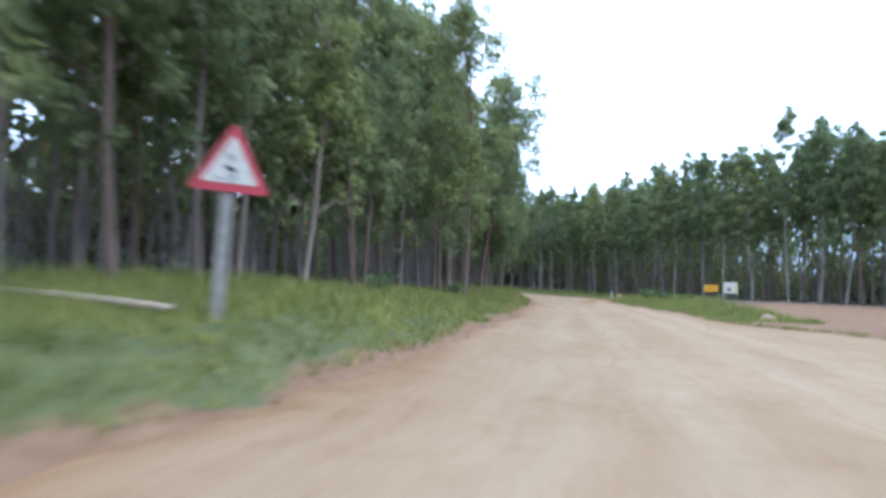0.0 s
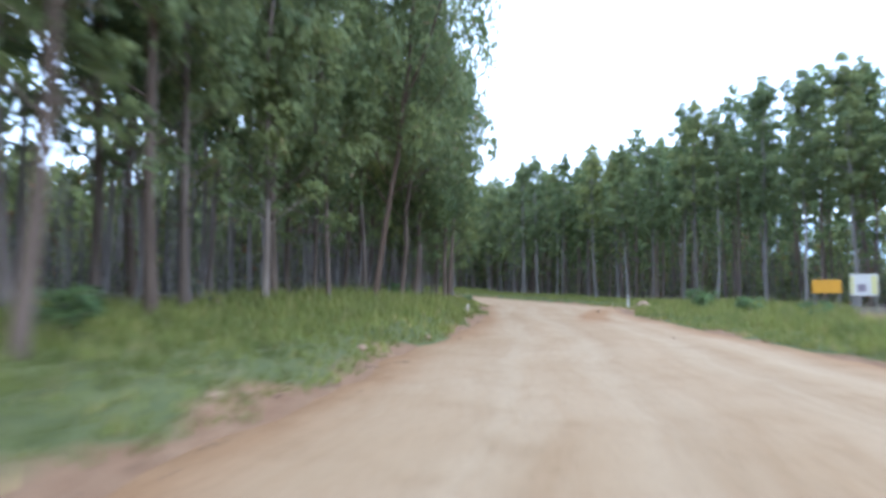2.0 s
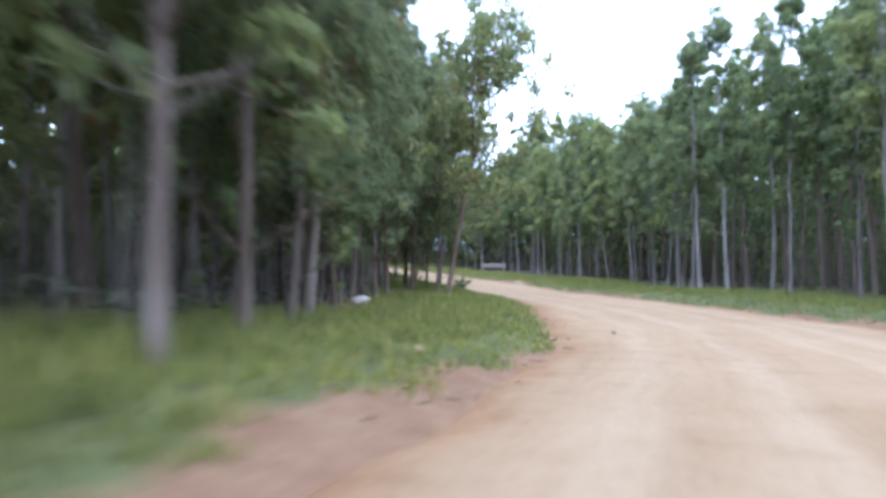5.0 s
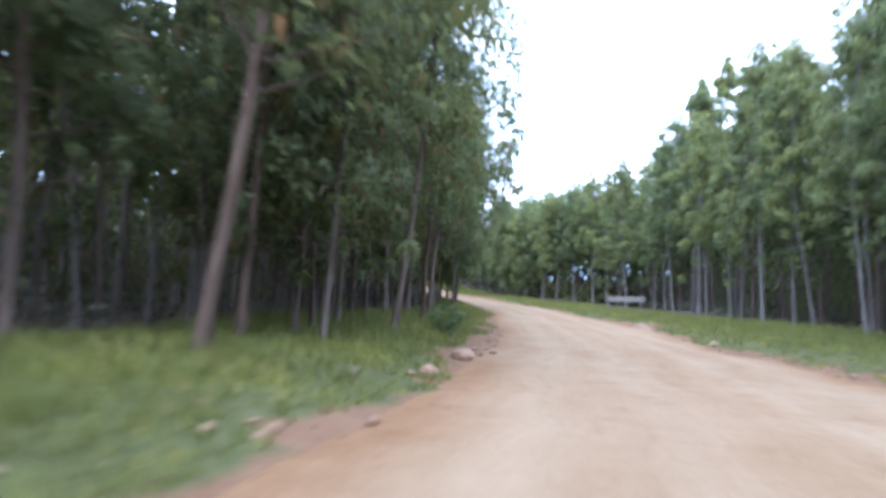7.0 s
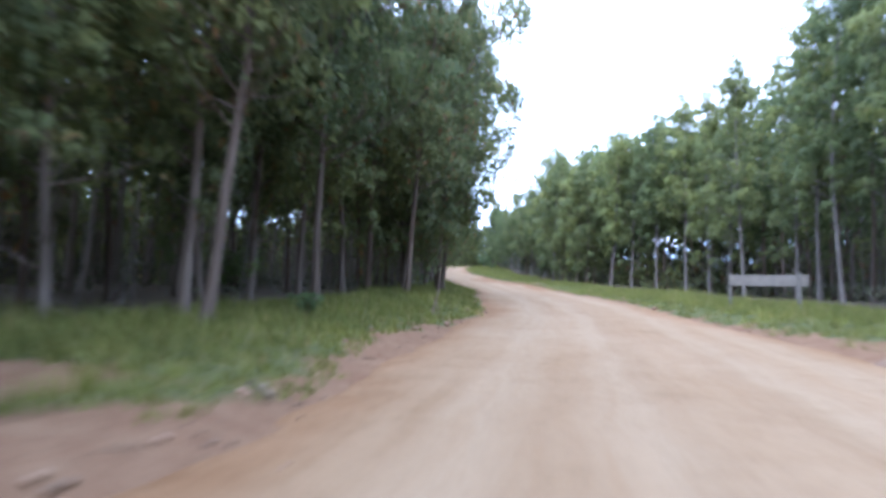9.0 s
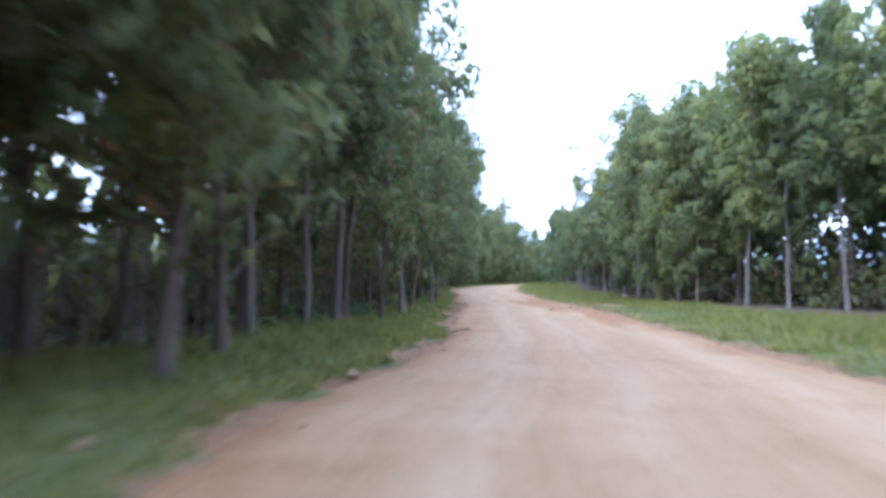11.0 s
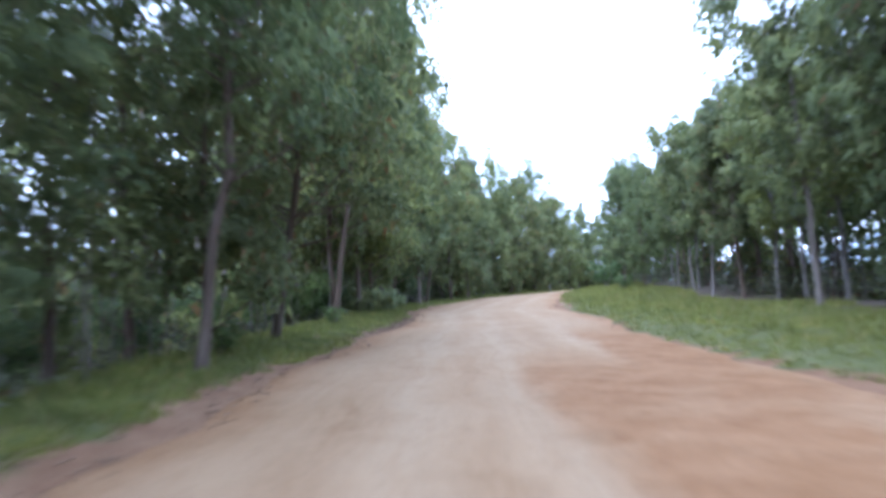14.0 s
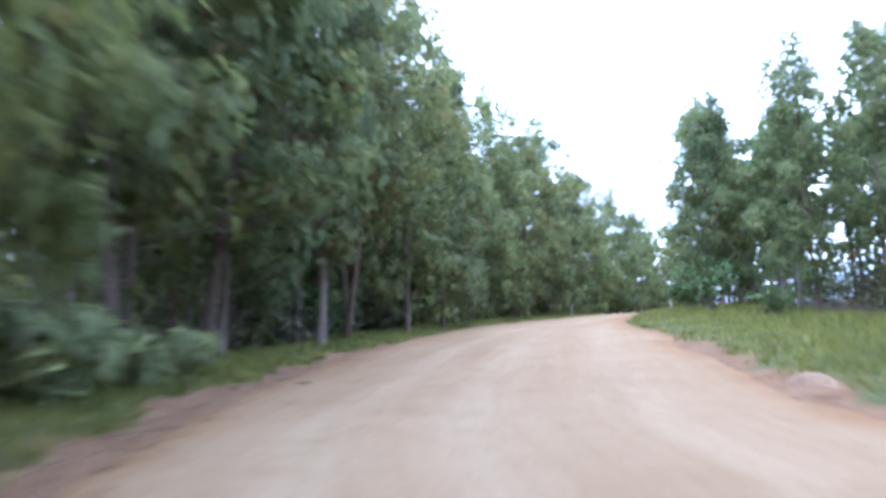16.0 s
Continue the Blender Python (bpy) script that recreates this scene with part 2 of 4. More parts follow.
def box(bm, size, m=None, bevel=0.0):
    r = bmesh.ops.create_cube(bm, size=1.0, matrix=(m or Matrix()) @ Matrix.Diagonal((*size, 1)))
    if bevel:
        es = {e for v in r["verts"] for e in v.link_edges}
        bmesh.ops.bevel(bm, geom=list(es), offset=bevel, segments=2, affect="EDGES", profile=0.5)


def tube(path, radii, sides=7, cap=True):
    """Vertices and quads of a tube along points with a radius at each."""
    path = np.asarray(path, float)
    n = len(path)
    d = np.gradient(path, axis=0)
    d /= np.linalg.norm(d, axis=1)[:, None]
    ref = np.where(np.abs(d[:, 2:3]) > 0.9, np.array([[1.0, 0, 0]]), np.array([[0, 0, 1.0]]))
    u = np.cross(d, ref)
    u /= np.linalg.norm(u, axis=1)[:, None]
    v = np.cross(d, u)
    ang = np.arange(sides) * 2 * np.pi / sides
    ring = u[:, None, :] * np.cos(ang)[None, :, None] + v[:, None, :] * np.sin(ang)[None, :, None]
    co = (path[:, None, :] + ring * np.asarray(radii)[:, None, None]).reshape(-1, 3)
    i, j = np.meshgrid(np.arange(n - 1), np.arange(sides), indexing="ij")
    k = (j + 1) % sides
    q = np.stack([i * sides + j, i * sides + k, (i + 1) * sides + k, (i + 1) * sides + j], -1).reshape(-1, 4)
    return co, q


def join_tubes(tubes):
    vs, fs, o = [], [], 0
    for co, q in tubes:
        vs.append(co)
        fs.append(q + o)
        o += len(co)
    return np.concatenate(vs), np.concatenate(fs)


# ---------------------------------------------------------------- the lie of the land
# the driven line: x, y, height of the road there
LINE = np.array([(-21.5, -52.0, 0.0), (-15.5, -36.0, 0.0), (-12.2, -23.3, 0.0)] + [(r[1], r[2], r[3] - 1.35) for r in PATH if r[0] != 3.7 and r[0] != 5.8]
                + [(-65.5, 217.0, 6.9), (-70.5, 225.0, 7.7), (-75.0, 234.0, 8.5), (-79.0, 244.0, 9.3), (-82.0, 255.0, 10.1),
                   (-83.5, 266.0, 10.8), (-82.5, 277.0, 10.8), (-79.0, 287.0, 10.0), (-72.0, 296.0, 7.6), (-60.0, 304.0, 4.6), (-40.0, 312.0, 0.0)])
SEG = np.hypot(*np.diff(LINE[:, :2], axis=0).T)
STA = np.concatenate([[0], np.cumsum(SEG)])
# a finer, evenly stepped line with the kinks taken out
_s = np.arange(0, STA[-1], 1.0)
_k = np.ones(9) / 9


def _even(v):
    p = np.interp(_s, STA, v)
    return np.convolve(np.pad(p, 4, mode="edge"), _k, mode="valid")


FINE = np.stack([_even(LINE[:, 0]), _even(LINE[:, 1]), _even(LINE[:, 2])], 1)
FSTA = _s
FDIR = np.gradient(FINE[:, :2], axis=0)
FDIR /= np.linalg.norm(FDIR, axis=1)[:, None]

LEFT_AT = ((0, -4.2), (50, -4.1), (62, -3.6), (75, -3.1), (90, -3.1), (103, -2.05), (112, -1.75), (122, -2.6), (140, -3.2), (152, -3.0),
           (160, -2.6), (170, -3.0), (180, -3.2), (190, -2.8), (205, -2.6), (217, -3.1), (225, -3.0), (255, -3.6), (268, -3.4), (275, -3.0), (290, -2.8), (300, -3.3), (315, -4.2), (420, -4.2))
RIGHT_AT = ((0, 16.0), (58, 14.0), (66, 9.0), (74, 6.6), (80, 6.0), (94, 5.6), (110, 5.6), (118, 6.3), (128, 7.2), (145, 6.8), (160, 6.4), (175, 5.3), (186, 6.2),
            (196, 5.7), (206, 4.8), (216, 4.4), (228, 4.6), (245, 4.4), (254, 4.0), (262, 5.0), (275, 5.2), (295, 5.2), (307, 4.9), (318, 3.4), (330, 2.4), (420, 3.0))


def wavy(s, seed, size):
    r = np.random.RandomState(seed)
    out = np.zeros_like(s, dtype=float)
    for f, a in ((0.09, 0.5), (0.23, 0.35), (0.6, 0.3), (1.3, 0.22)):
        out += a * np.sin(s * f * 2 + r.uniform(0, 6.3)) * np.sin(s * f * 0.77 + r.uniform(0, 6.3))
    return out * size


def left_edge(s):
    return np.interp(s, *zip(*LEFT_AT)) + wavy(s, 3, 0.35)


def right_edge(s):
    return np.interp(s, *zip(*RIGHT_AT)) + wavy(s, 5, 0.35)


def station(x, y):
    """Distance along the driven line and sideways from it (to the right), for arrays of places."""
    x, y = np.atleast_1d(np.asarray(x, float)), np.atleast_1d(np.asarray(y, float))
    s, off = np.empty(len(x)), np.empty(len(x))
    for i in range(0, len(x), 8000):
        dx = x[i:i + 8000, None] - FINE[None, ::2, 0]
        dy = y[i:i + 8000, None] - FINE[None, ::2, 1]
        k = np.argmin(dx * dx + dy * dy, axis=1) * 2
        rx, ry = x[i:i + 8000] - FINE[k, 0], y[i:i + 8000] - FINE[k, 1]
        along = rx * FDIR[k, 0] + ry * FDIR[k, 1]
        s[i:i + 8000] = FSTA[k] + np.clip(along, -1, 1)
        far = np.hypot(rx, ry)
        side = rx * FDIR[k, 1] - ry * FDIR[k, 0]
        off[i:i + 8000] = np.where(np.abs(along) > 2.5, np.sign(side + 1e-9) * far, side)
    return s, off


def bumps(x, y, seed, size):
    r = np.random.RandomState(seed)
    out = np.zeros_like(x, dtype=float)
    for k in range(9):
        f = 0.12 * 1.55 ** k
        a = r.uniform(0, 6.3)
        out += np.sin((x * np.cos(a) + y * np.sin(a)) * f + r.uniform(0, 6.3)) * np.sin((y * np.cos(a) - x * np.sin(a)) * f * 1.2 + r.uniform(0, 6.3)) / (k + 1.5)
    return out * size


BANK_L = ((0, 0.70), (56, 0.72), (70, 0.55), (90, 0.45), (102, 0.55), (125, 0.50), (140, 0.34), (165, 0.30), (185, 0.28), (230, 0.22), (260, 0.18), (290, 0.15), (420, 0.2))
BANK_R = ((0, 0.10), (95, 0.15), (108, 0.25), (125, 0.25), (150, 0.40), (170, 0.35), (200, 0.25), (240, 0.10), (280, 0.12), (420, 0.2))


# width of the bare crumbling shoulder beside the road
SHOULDER_L = ((0, 0.3), (46, 0.5), (56, 0.4), (64, 0.15), (92, 0.12), (104, 0.75), (112, 0.8), (125, 0.5), (135, 0.25), (144, 0.1), (149, 0.1), (153, 0.35), (159, 0.5), (164, 0.5), (172, 0.65), (180, 0.7), (186, 0.65), (200, 0.25), (228, 0.35), (234, 0.7), (246, 0.6), (254, 0.75), (267, 0.75), (275, 0.35), (279, 0.85), (288, 0.75), (293, 0.25), (308, 0.15), (420, 0.15))
SHOULDER_R = ((0, 0.1), (100, 0.2), (116, 0.7), (130, 0.2), (180, 0.2), (200, 0.12), (235, 0.3), (262, 0.4), (275, 0.2), (420, 0.15))
# bare soil in the verges: along, sideways, half length, half width
BARE_SPOTS = ((120, 9.0, 6, 2.2), (145, -10.5, 4, 2.0), (146.5, -5.2, 0.8, 0.5), (184.6, -6.0, 2.6, 2.0), (182.8, -3.5, 2.4, 1.0), (194.5, 6.9, 2.0, 0.6), (107.5, -2.9, 2.5, 0.6), (256, 5.6, 9, 0.8))


def smooth(a, b, v):
    t = np.clip((v - a) / (b - a), 0, 1)
    return t * t * (3 - 2 * t)


def land(x, y, road_cut=True):
    """Height of the ground, and how grassy and how bare it is."""
    x, y = np.atleast_1d(np.asarray(x, float)), np.atleast_1d(np.asarray(y, float))
    s, off = station(x, y)
    z = np.interp(s, FSTA, FINE[:, 2])
    le, re = left_edge(s), right_edge(s)
    dl, dr = le - off, off - re                     # metres outside either edge
    out = np.maximum(dl, dr)
    bank = np.where(dl > dr, np.interp(s, *zip(*BANK_L)), np.interp(s, *zip(*BANK_R)))
    rough = bumps(x, y, 8, 0.10)
    z = z + bank * smooth(-0.15, 1.5, out) + rough * smooth(0.3, 3, out) * 1.2
    # the left verge goes on rising to the trees
    z = z + np.interp(s, (0, 110, 130, 150, 210, 420), (0.5, 0.5, 0.3, 0.2, 0.1, 0.05)) * smooth(1.6, 8.5, dl)
    # along the climb the forest floor on the left lies below the verge
    z = z - smooth(214, 236, s) * (1 - smooth(318, 345, s)) * (1.5 * smooth(2.6, 8.5, dl) + 0.06 * np.clip(dl - 8, 0, 30))
    # the ground falls away to a valley on the right, late in the drive
    fall = smooth(225, 275, s) * smooth(20, 70, off)
    z = z - fall * np.clip(off - 20, 0, 260) * 0.20
    z = z - smooth(150, 400, np.abs(off)) * 6.0
    if road_cut:
        z = z - 0.16 * smooth(0.25, -0.35, out)
    grassy_l = np.interp(s, (0, 90, 125, 135, 148, 190, 205, 230, 262, 285, 420), (6.6, 6.6, 5.5, 6.0, 7.6, 6.4, 4.6, 3.4, 3.0, 3.2, 3.0))
    grassy_r = np.interp(s, (0, 95, 110, 130, 150, 205, 230, 300, 420), (3.2, 3.4, 9.0, 8.5, 8.0, 9.0, 6.5, 7.0, 4.0))
    reach = np.where(dl > dr, grassy_l, grassy_r)
    grassy = 1 - smooth(reach * 0.8, reach * 1.3, out)
    grassy = np.where(np.abs(off) > 48, 0.8, grassy)
    shoulder = np.where(dl > dr, np.interp(s, *zip(*SHOULDER_L)), np.interp(s, *zip(*SHOULDER_R)))
    bare = 1 - smooth(shoulder - 0.4, shoulder + 0.5, out + wavy(s, 11, 0.6) + bumps(x, y, 71, 0.25))
    clearing = (1 - smooth(74.5, 77.0, s)) * smooth(-0.5, 0.5, dr) * (1 - smooth(30, 40, off))
    behind = smooth(60, 75, s) * (1 - smooth(100, 118, s)) * smooth(9.2, 10.8, off) * (1 - smooth(24, 34, off))
    spot = np.zeros_like(s)
    for s0, o0, a, b in BARE_SPOTS:
        spot = np.maximum(spot, 1 - smooth(0.6, 1.15, np.hypot((s - s0) / a, (off - o0) / b)))
    bare = np.maximum.reduce([bare, clearing, behind * 0.9, spot])
    return z, grassy, bare, s, off, out


def height(x, y):
    return float(land([x], [y], False)[0][0])


def along(s, off):
    """The place at a distance along the driven line and sideways from it."""
    i = np.clip(s, 0, len(FINE) - 1.001)
    x = np.interp(i, FSTA, FINE[:, 0])
    y = np.interp(i, FSTA, FINE[:, 1])
    dx, dy = np.interp(i, FSTA, FDIR[:, 0]), np.interp(i, FSTA, FDIR[:, 1])
    return x + off * dy, y - off * dx


# ---------------------------------------------------------------- ground sheet
def build_ground():
    near_x = np.arange(-125, 62, 1.0)
    near_y = np.arange(-40, 325, 1.0)
    wide = np.array([4, 10, 20, 40, 80, 160, 320, 700, 1500, 3500.0])
    xs = np.concatenate([near_x[0] - wide[::-1], near_x, near_x[-1] + wide])
    ys = np.concatenate([near_y[0] - wide[::-1], near_y, near_y[-1] + wide])
    gx, gy = np.meshgrid(xs, ys, indexing="xy")
    z, grassy, bare, s, off, out = land(gx.ravel(), gy.ravel())
    nx, ny = len(xs), len(ys)
    i, j = np.meshgrid(np.arange(nx - 1), np.arange(ny - 1), indexing="xy")
    a = (j * nx + i).ravel()
    me = mesh_from("ground", np.stack([gx.ravel(), gy.ravel(), z], 1), np.stack([a, a + 1, a + nx + 1, a + nx], 1), M_GROUND, smooth=True)
    for name, v in (("grassy", grassy), ("bare", bare)):
        me.attributes.new(name, "FLOAT", "POINT").data.foreach_set("value", v.astype(np.float32))
    tagged(new("ground", me), "grassy verge and leaf-littered forest floor with bare reddish soil", "ground", kind="structure")


def build_road():
    s = np.arange(0, FSTA[-1] - 1, 0.5)
    cols = 30
    le, re = left_edge(s) - 0.25, right_edge(s) + 0.25
    f = np.linspace(0, 1, cols)
    off = le[:, None] + (re - le)[:, None] * f[None, :]
    ss = np.repeat(s[:, None], cols, 1)
    x, y = along(ss.ravel(), off.ravel())
    z = np.interp(ss.ravel(), FSTA, FINE[:, 2])
    o = off.ravel()
    edge = np.minimum(o - np.repeat(le, cols), np.repeat(re, cols) - o)
    z = z - 0.14 * (1 - smooth(0.0, 0.5, edge)) + bumps(x, y, 21, 0.022)
    lane = np.zeros_like(o)
    for c in (-0.75, 0.85, 3.0, 4.4):
        lane = np.maximum(lane, np.exp(-((o - c - wavy(ss.ravel(), 40, 0.3)) / 0.42) ** 2))
    z -= 0.018 * lane
    red = 0.85 * (1 - smooth(0.4, 1.5, edge + wavy(ss.ravel(), 17, 0.5)))
    for s0, s1, o0, o1, w in RED_PATCHES:
        t = np.clip((ss.ravel() - s0) / (s1 - s0), 0, 1)
        mid = o0 + (o1 - o0) * t
        inside = smooth(s0 - 3, s0 + 3, ss.ravel()) * (1 - smooth(s1 - 3, s1 + 3, ss.ravel()))
        red = np.maximum(red, inside * (1 - smooth(w * 0.75, w * 1.05, np.abs(o - mid - wavy(ss.ravel(), 51, 0.4)))))
    n = len(s)
    i, j = np.meshgrid(np.arange(n - 1), np.arange(cols - 1), indexing="ij")
    a = (i * cols + j).ravel()
    me = mesh_from("road", np.stack([x, y, z], 1), np.stack([a, a + 1, a + cols + 1, a + cols], 1), M_ROAD, smooth=True)
    for name, v in (("lane", lane), ("red", np.clip(red, 0, 1)), ("across", o - wavy(ss.ravel(), 40, 0.3)), ("onward", ss.ravel() * 0.06)):
        me.attributes.new(name, "FLOAT", "POINT").data.foreach_set("value", v.astype(np.float32))
    tagged(new("road", me), "pale graded dirt road with wheel tracks and reddish edges", "road", kind="structure")


# start, end, sideways at the start and end, half width of darker loose soil on the road
RED_PATCHES = ((104, 124, 3.2, 5.2, 0.8), (246, 269, 2.7, 2.4, 1.5), (262, 276, 3.6, 4.4, 1.2), (236, 250, 4.0, 3.4, 0.8), (234, 258, 3.05, 2.7, 0.3))
build_ground()
build_road()


def build_hills():
    """A low far ridge all round, the haze of distance put into its pale blue colour."""
    n = 220
    ang = np.linspace(0, 2 * np.pi, n, endpoint=False)
    r = 1700 + 260 * np.sin(ang * 3 + 1)
    top = 165 + 28 * np.sin(ang * 5 + 0.4) + 14 * np.sin(ang * 11 + 2) + 6 * np.sin(ang * 23)
    rings = []
    for rr, hh in ((0.90, -60), (0.95, 0.45), (1.0, 1.0), (1.15, -80)):
        rings.append(np.stack([np.cos(ang) * r * rr, 150 + np.sin(ang) * r * rr, top * hh if abs(hh) <= 1 else np.full(n, float(hh))], 1))
    v = np.concatenate(rings)
    i, j = np.meshgrid(np.arange(3), np.arange(n), indexing="ij")
    k = (j + 1) % n
    q = np.stack([i * n + j, i * n + k, (i + 1) * n + k, (i + 1) * n + j], -1).reshape(-1, 4)
    tagged(new("backdrop_hills", mesh_from("backdrop_hills", v, q, M_HILL, smooth=True)), "low hills on the horizon, blue haze put into their colour", "hills", kind="structure")


build_hills()


# ---------------------------------------------------------------- trees
def leaves_at(r, centres, radii, count, length, width, droop=0.75, flat=0.95, dome=0.55, sub=0, hang=0.0):
    """Small pointed leaves on domed cushions, each cushion made of smaller sprays: vertices and triangles."""
    centres, radii = np.asarray(centres, float), np.asarray(radii, float)
    out_c = np.zeros_like(centres)
    out_c[:, 2] = 0.6
    if sub:
        m = len(centres)
        u = r.normal(size=(m, sub, 3))
        u[..., 2] = np.where(r.uniform(size=(m, sub)) < 0.8, np.abs(u[..., 2]), u[..., 2])
        u /= np.linalg.norm(u, axis=2)[..., None]
        rs = radii[:, None] * r.uniform(0.48, 0.72, (m, sub))
        centres = (centres[:, None, :] + u * (radii[:, None] * r.uniform(0.35, 0.62, (m, sub)))[..., None] * np.array([1, 1, flat])).reshape(-1, 3)
        radii = rs.ravel()
        out_c = u.reshape(-1, 3)
    w = radii ** 2
    pick = r.choice(len(centres), count, p=w / w.sum())
    u = r.normal(size=(count, 3)) + out_c[pick] * 0.5
    u /= np.linalg.norm(u, axis=1)[:, None]
    up = r.uniform(size=count) < dome
    u[up, 2] = np.abs(u[up, 2])
    rad = radii[pick] * (0.62 + 0.38 * r.uniform(size=count) ** 0.5)
    p = centres[pick] + u * rad[:, None] * np.array([1, 1, flat])
    if hang:
        low = r.uniform(size=count) < 0.35
        p[low, 2] -= radii[pick][low] * hang * r.uniform(size=int(low.sum())) ** 1.4 * 2.2
    d = r.normal(size=(count, 3))
    d -= u * (d * u).sum(1)[:, None] * 0.8
    d[:, 2] -= droop * 1.3
    d /= np.linalg.norm(d, axis=1)[:, None]
    q = np.cross(d, u + out_c[pick] * 0.5 + np.array([0, 0, 0.25]) + r.normal(size=(count, 3)) * 0.30)
    q /= np.linalg.norm(q, axis=1)[:, None]
    face = u * 0.6 + out_c[pick] * 0.6 + np.array([0, 0, 0.15])
    q *= np.where((np.cross(q, d) * face).sum(1) < 0, -1.0, 1.0)[:, None]
    n = np.cross(d, q)
    soft = 0.85 * face / np.linalg.norm(face, axis=1)[:, None] - 0.4 * n + np.array([0, 0, 0.25])
    soft /= np.linalg.norm(soft, axis=1)[:, None]
    ln = length * r.uniform(0.6, 1.3, count)[:, None]
    wd = width * r.uniform(0.7, 1.3, count)[:, None]
    v = np.stack([p - q * wd * 0.5 + n * ln * 0.06, p + q * wd * 0.5, p + d * ln], 1).reshape(-1, 3)
    f = np.arange(count * 3).reshape(-1, 3)
    return v, f, np.repeat(soft, 3, axis=0)


def tree_meshes(seed, h, crown_from, spread, n_leaves, leaf, stem=0.15, limbs=22, sides=7, low_limbs=0, bark=None, leafy=None, tuft=0.40, hang=0.0, fork=0.0):
    """The trunk with its limbs and twigs, and the crown of leaf cushions, of one eucalypt."""
    r = np.random.RandomState(seed)
    t = np.linspace(0, 1, 12)
    lean = r.normal(0, 0.014, 2) * h
    bow = r.normal(0, 0.012, 2) * h
    kink = r.normal(0, 0.0035, (12, 2)) * h * np.sin(t * 3.1)[:, None]
    path = np.stack([lean[0] * t + bow[0] * np.sin(t * 3.1) + kink[:, 0], lean[1] * t + bow[1] * np.sin(t * 3.1) + kink[:, 1], t * h * 0.96 - 0.25], 1)
    rad = stem * (1 - 0.86 * t) + stem * 0.35 * np.exp(-t * 30)
    tubes = [tube(path, rad, sides)]
    cen, cr = [], []

    def at(z):
        return np.array([np.interp(z, t, path[:, i]) for i in range(3)])

    turn = r.uniform(0, 6.3)
    for k in range(limbs + low_limbs):
        if k < limbs:
            f = (k + r.uniform(0, 1)) / limbs
            z = crown_from + (1 - crown_from) * f * 0.92
            reach = spread * min(1.0, 0.62 + 1.4 * f) * math.sqrt(max(0.05, 1 - (max(0.0, f - 0.2) / 0.86) ** 2))
            ll = reach * math.sqrt(r.uniform(0.08, 0.95))
            size = tuft * spread * r.uniform(0.75, 1.2) * (1 - 0.30 * f)
        else:
            z = crown_from * r.uniform(0.55, 0.98)
            ll = spread * r.uniform(0.35, 0.75)
            size = tuft * spread * r.uniform(0.4, 0.65)
        turn += 2.4 + r.normal(0, 0.6)
        up = r.uniform(0.35, 0.95)
        b = at(max(0.04, z - ll * up / h))
        out = np.array([np.cos(turn), np.sin(turn), 0.0])
        tip = at(z) + out * ll
        mid = b + (tip - b) * 0.5 + np.array([0, 0, -0.05 * ll])
        rr = max(0.012, stem * (1 - 0.86 * z) * 0.34)
        tubes.append(tube([b, mid, tip], [rr, rr * 0.65, rr * 0.25], 4 if k % 2 else 3))
        cen.append(tip + np.array([0, 0, 0.12 * size]))
        cr.append(size)
        for _ in range(2):
            if r.uniform() < 0.6:
                c = mid + (tip - mid) * r.uniform(0.2, 0.9) + r.normal(0, 0.32, 3) * ll
                cen.append(c)
                cr.append(size * r.uniform(0.5, 0.8))
                tubes.append(tube([mid, c], [rr * 0.45, 0.006], 3))
    if fork:
        a = r.uniform(0, 6.3)
        b = at(fork)
        top2 = b + np.array([math.cos(a) * spread * 0.75, math.sin(a) * spread * 0.75, (0.9 - fork) * h])
        rr = stem * (1 - 0.86 * fork) * 0.8
        tubes.append(tube([b, b + (top2 - b) * np.array([0.45, 0.45, 0.3]), b + (top2 - b) * np.array([0.8, 0.8, 0.65]), top2], [rr, rr * 0.8, rr * 0.5, rr * 0.2], 6))
        for k in range(4):
            cen.append(top2 + r.normal(0, 0.25, 3) + np.array([0, 0, -0.2 * spread * k]))
            cr.append(tuft * spread * (0.8 + 0.2 * k))
    top = path[-1] + np.array([0, 0, 0.05])
    for k in range(7):
        cen.append(top + r.normal(0, 0.07, 3) * (k + 1) + np.array([0, 0, -0.22 * spread * k]))
        cr.append(spread * (0.22 + 0.045 * k))
    for k in range(7):
        z = crown_from + (1 - crown_from) * (0.12 + 0.72 * k / 6)
        cen.append(at(z) + r.normal(0, 0.16, 3) * spread)
        cr.append(spread * r.uniform(0.30, 0.42) * (1 - 0.3 * k / 6))
    trunk = mesh_from("trunk", *join_tubes(tubes), bark or M_BARK, smooth=True)
    lv, lf, ln = leaves_at(r, cen, cr, n_leaves, leaf, leaf * 0.44, sub=6, hang=hang)
    crown = mesh_from("crown", lv, lf, leafy or M_LEAF, True, ln)
    return trunk, crown, (np.array(cen), np.array(cr), path, rad)


def make_tree(kind, label, group):
    trunk, crown, _ = kind
    root = new("eucalyptus_tree")
    for nm, me in (("trunk", trunk), ("crown", crown)):
        ob = new(nm, me)
        ob.parent = root
    return tagged(root, label, "tree", group)


STANDS = {}
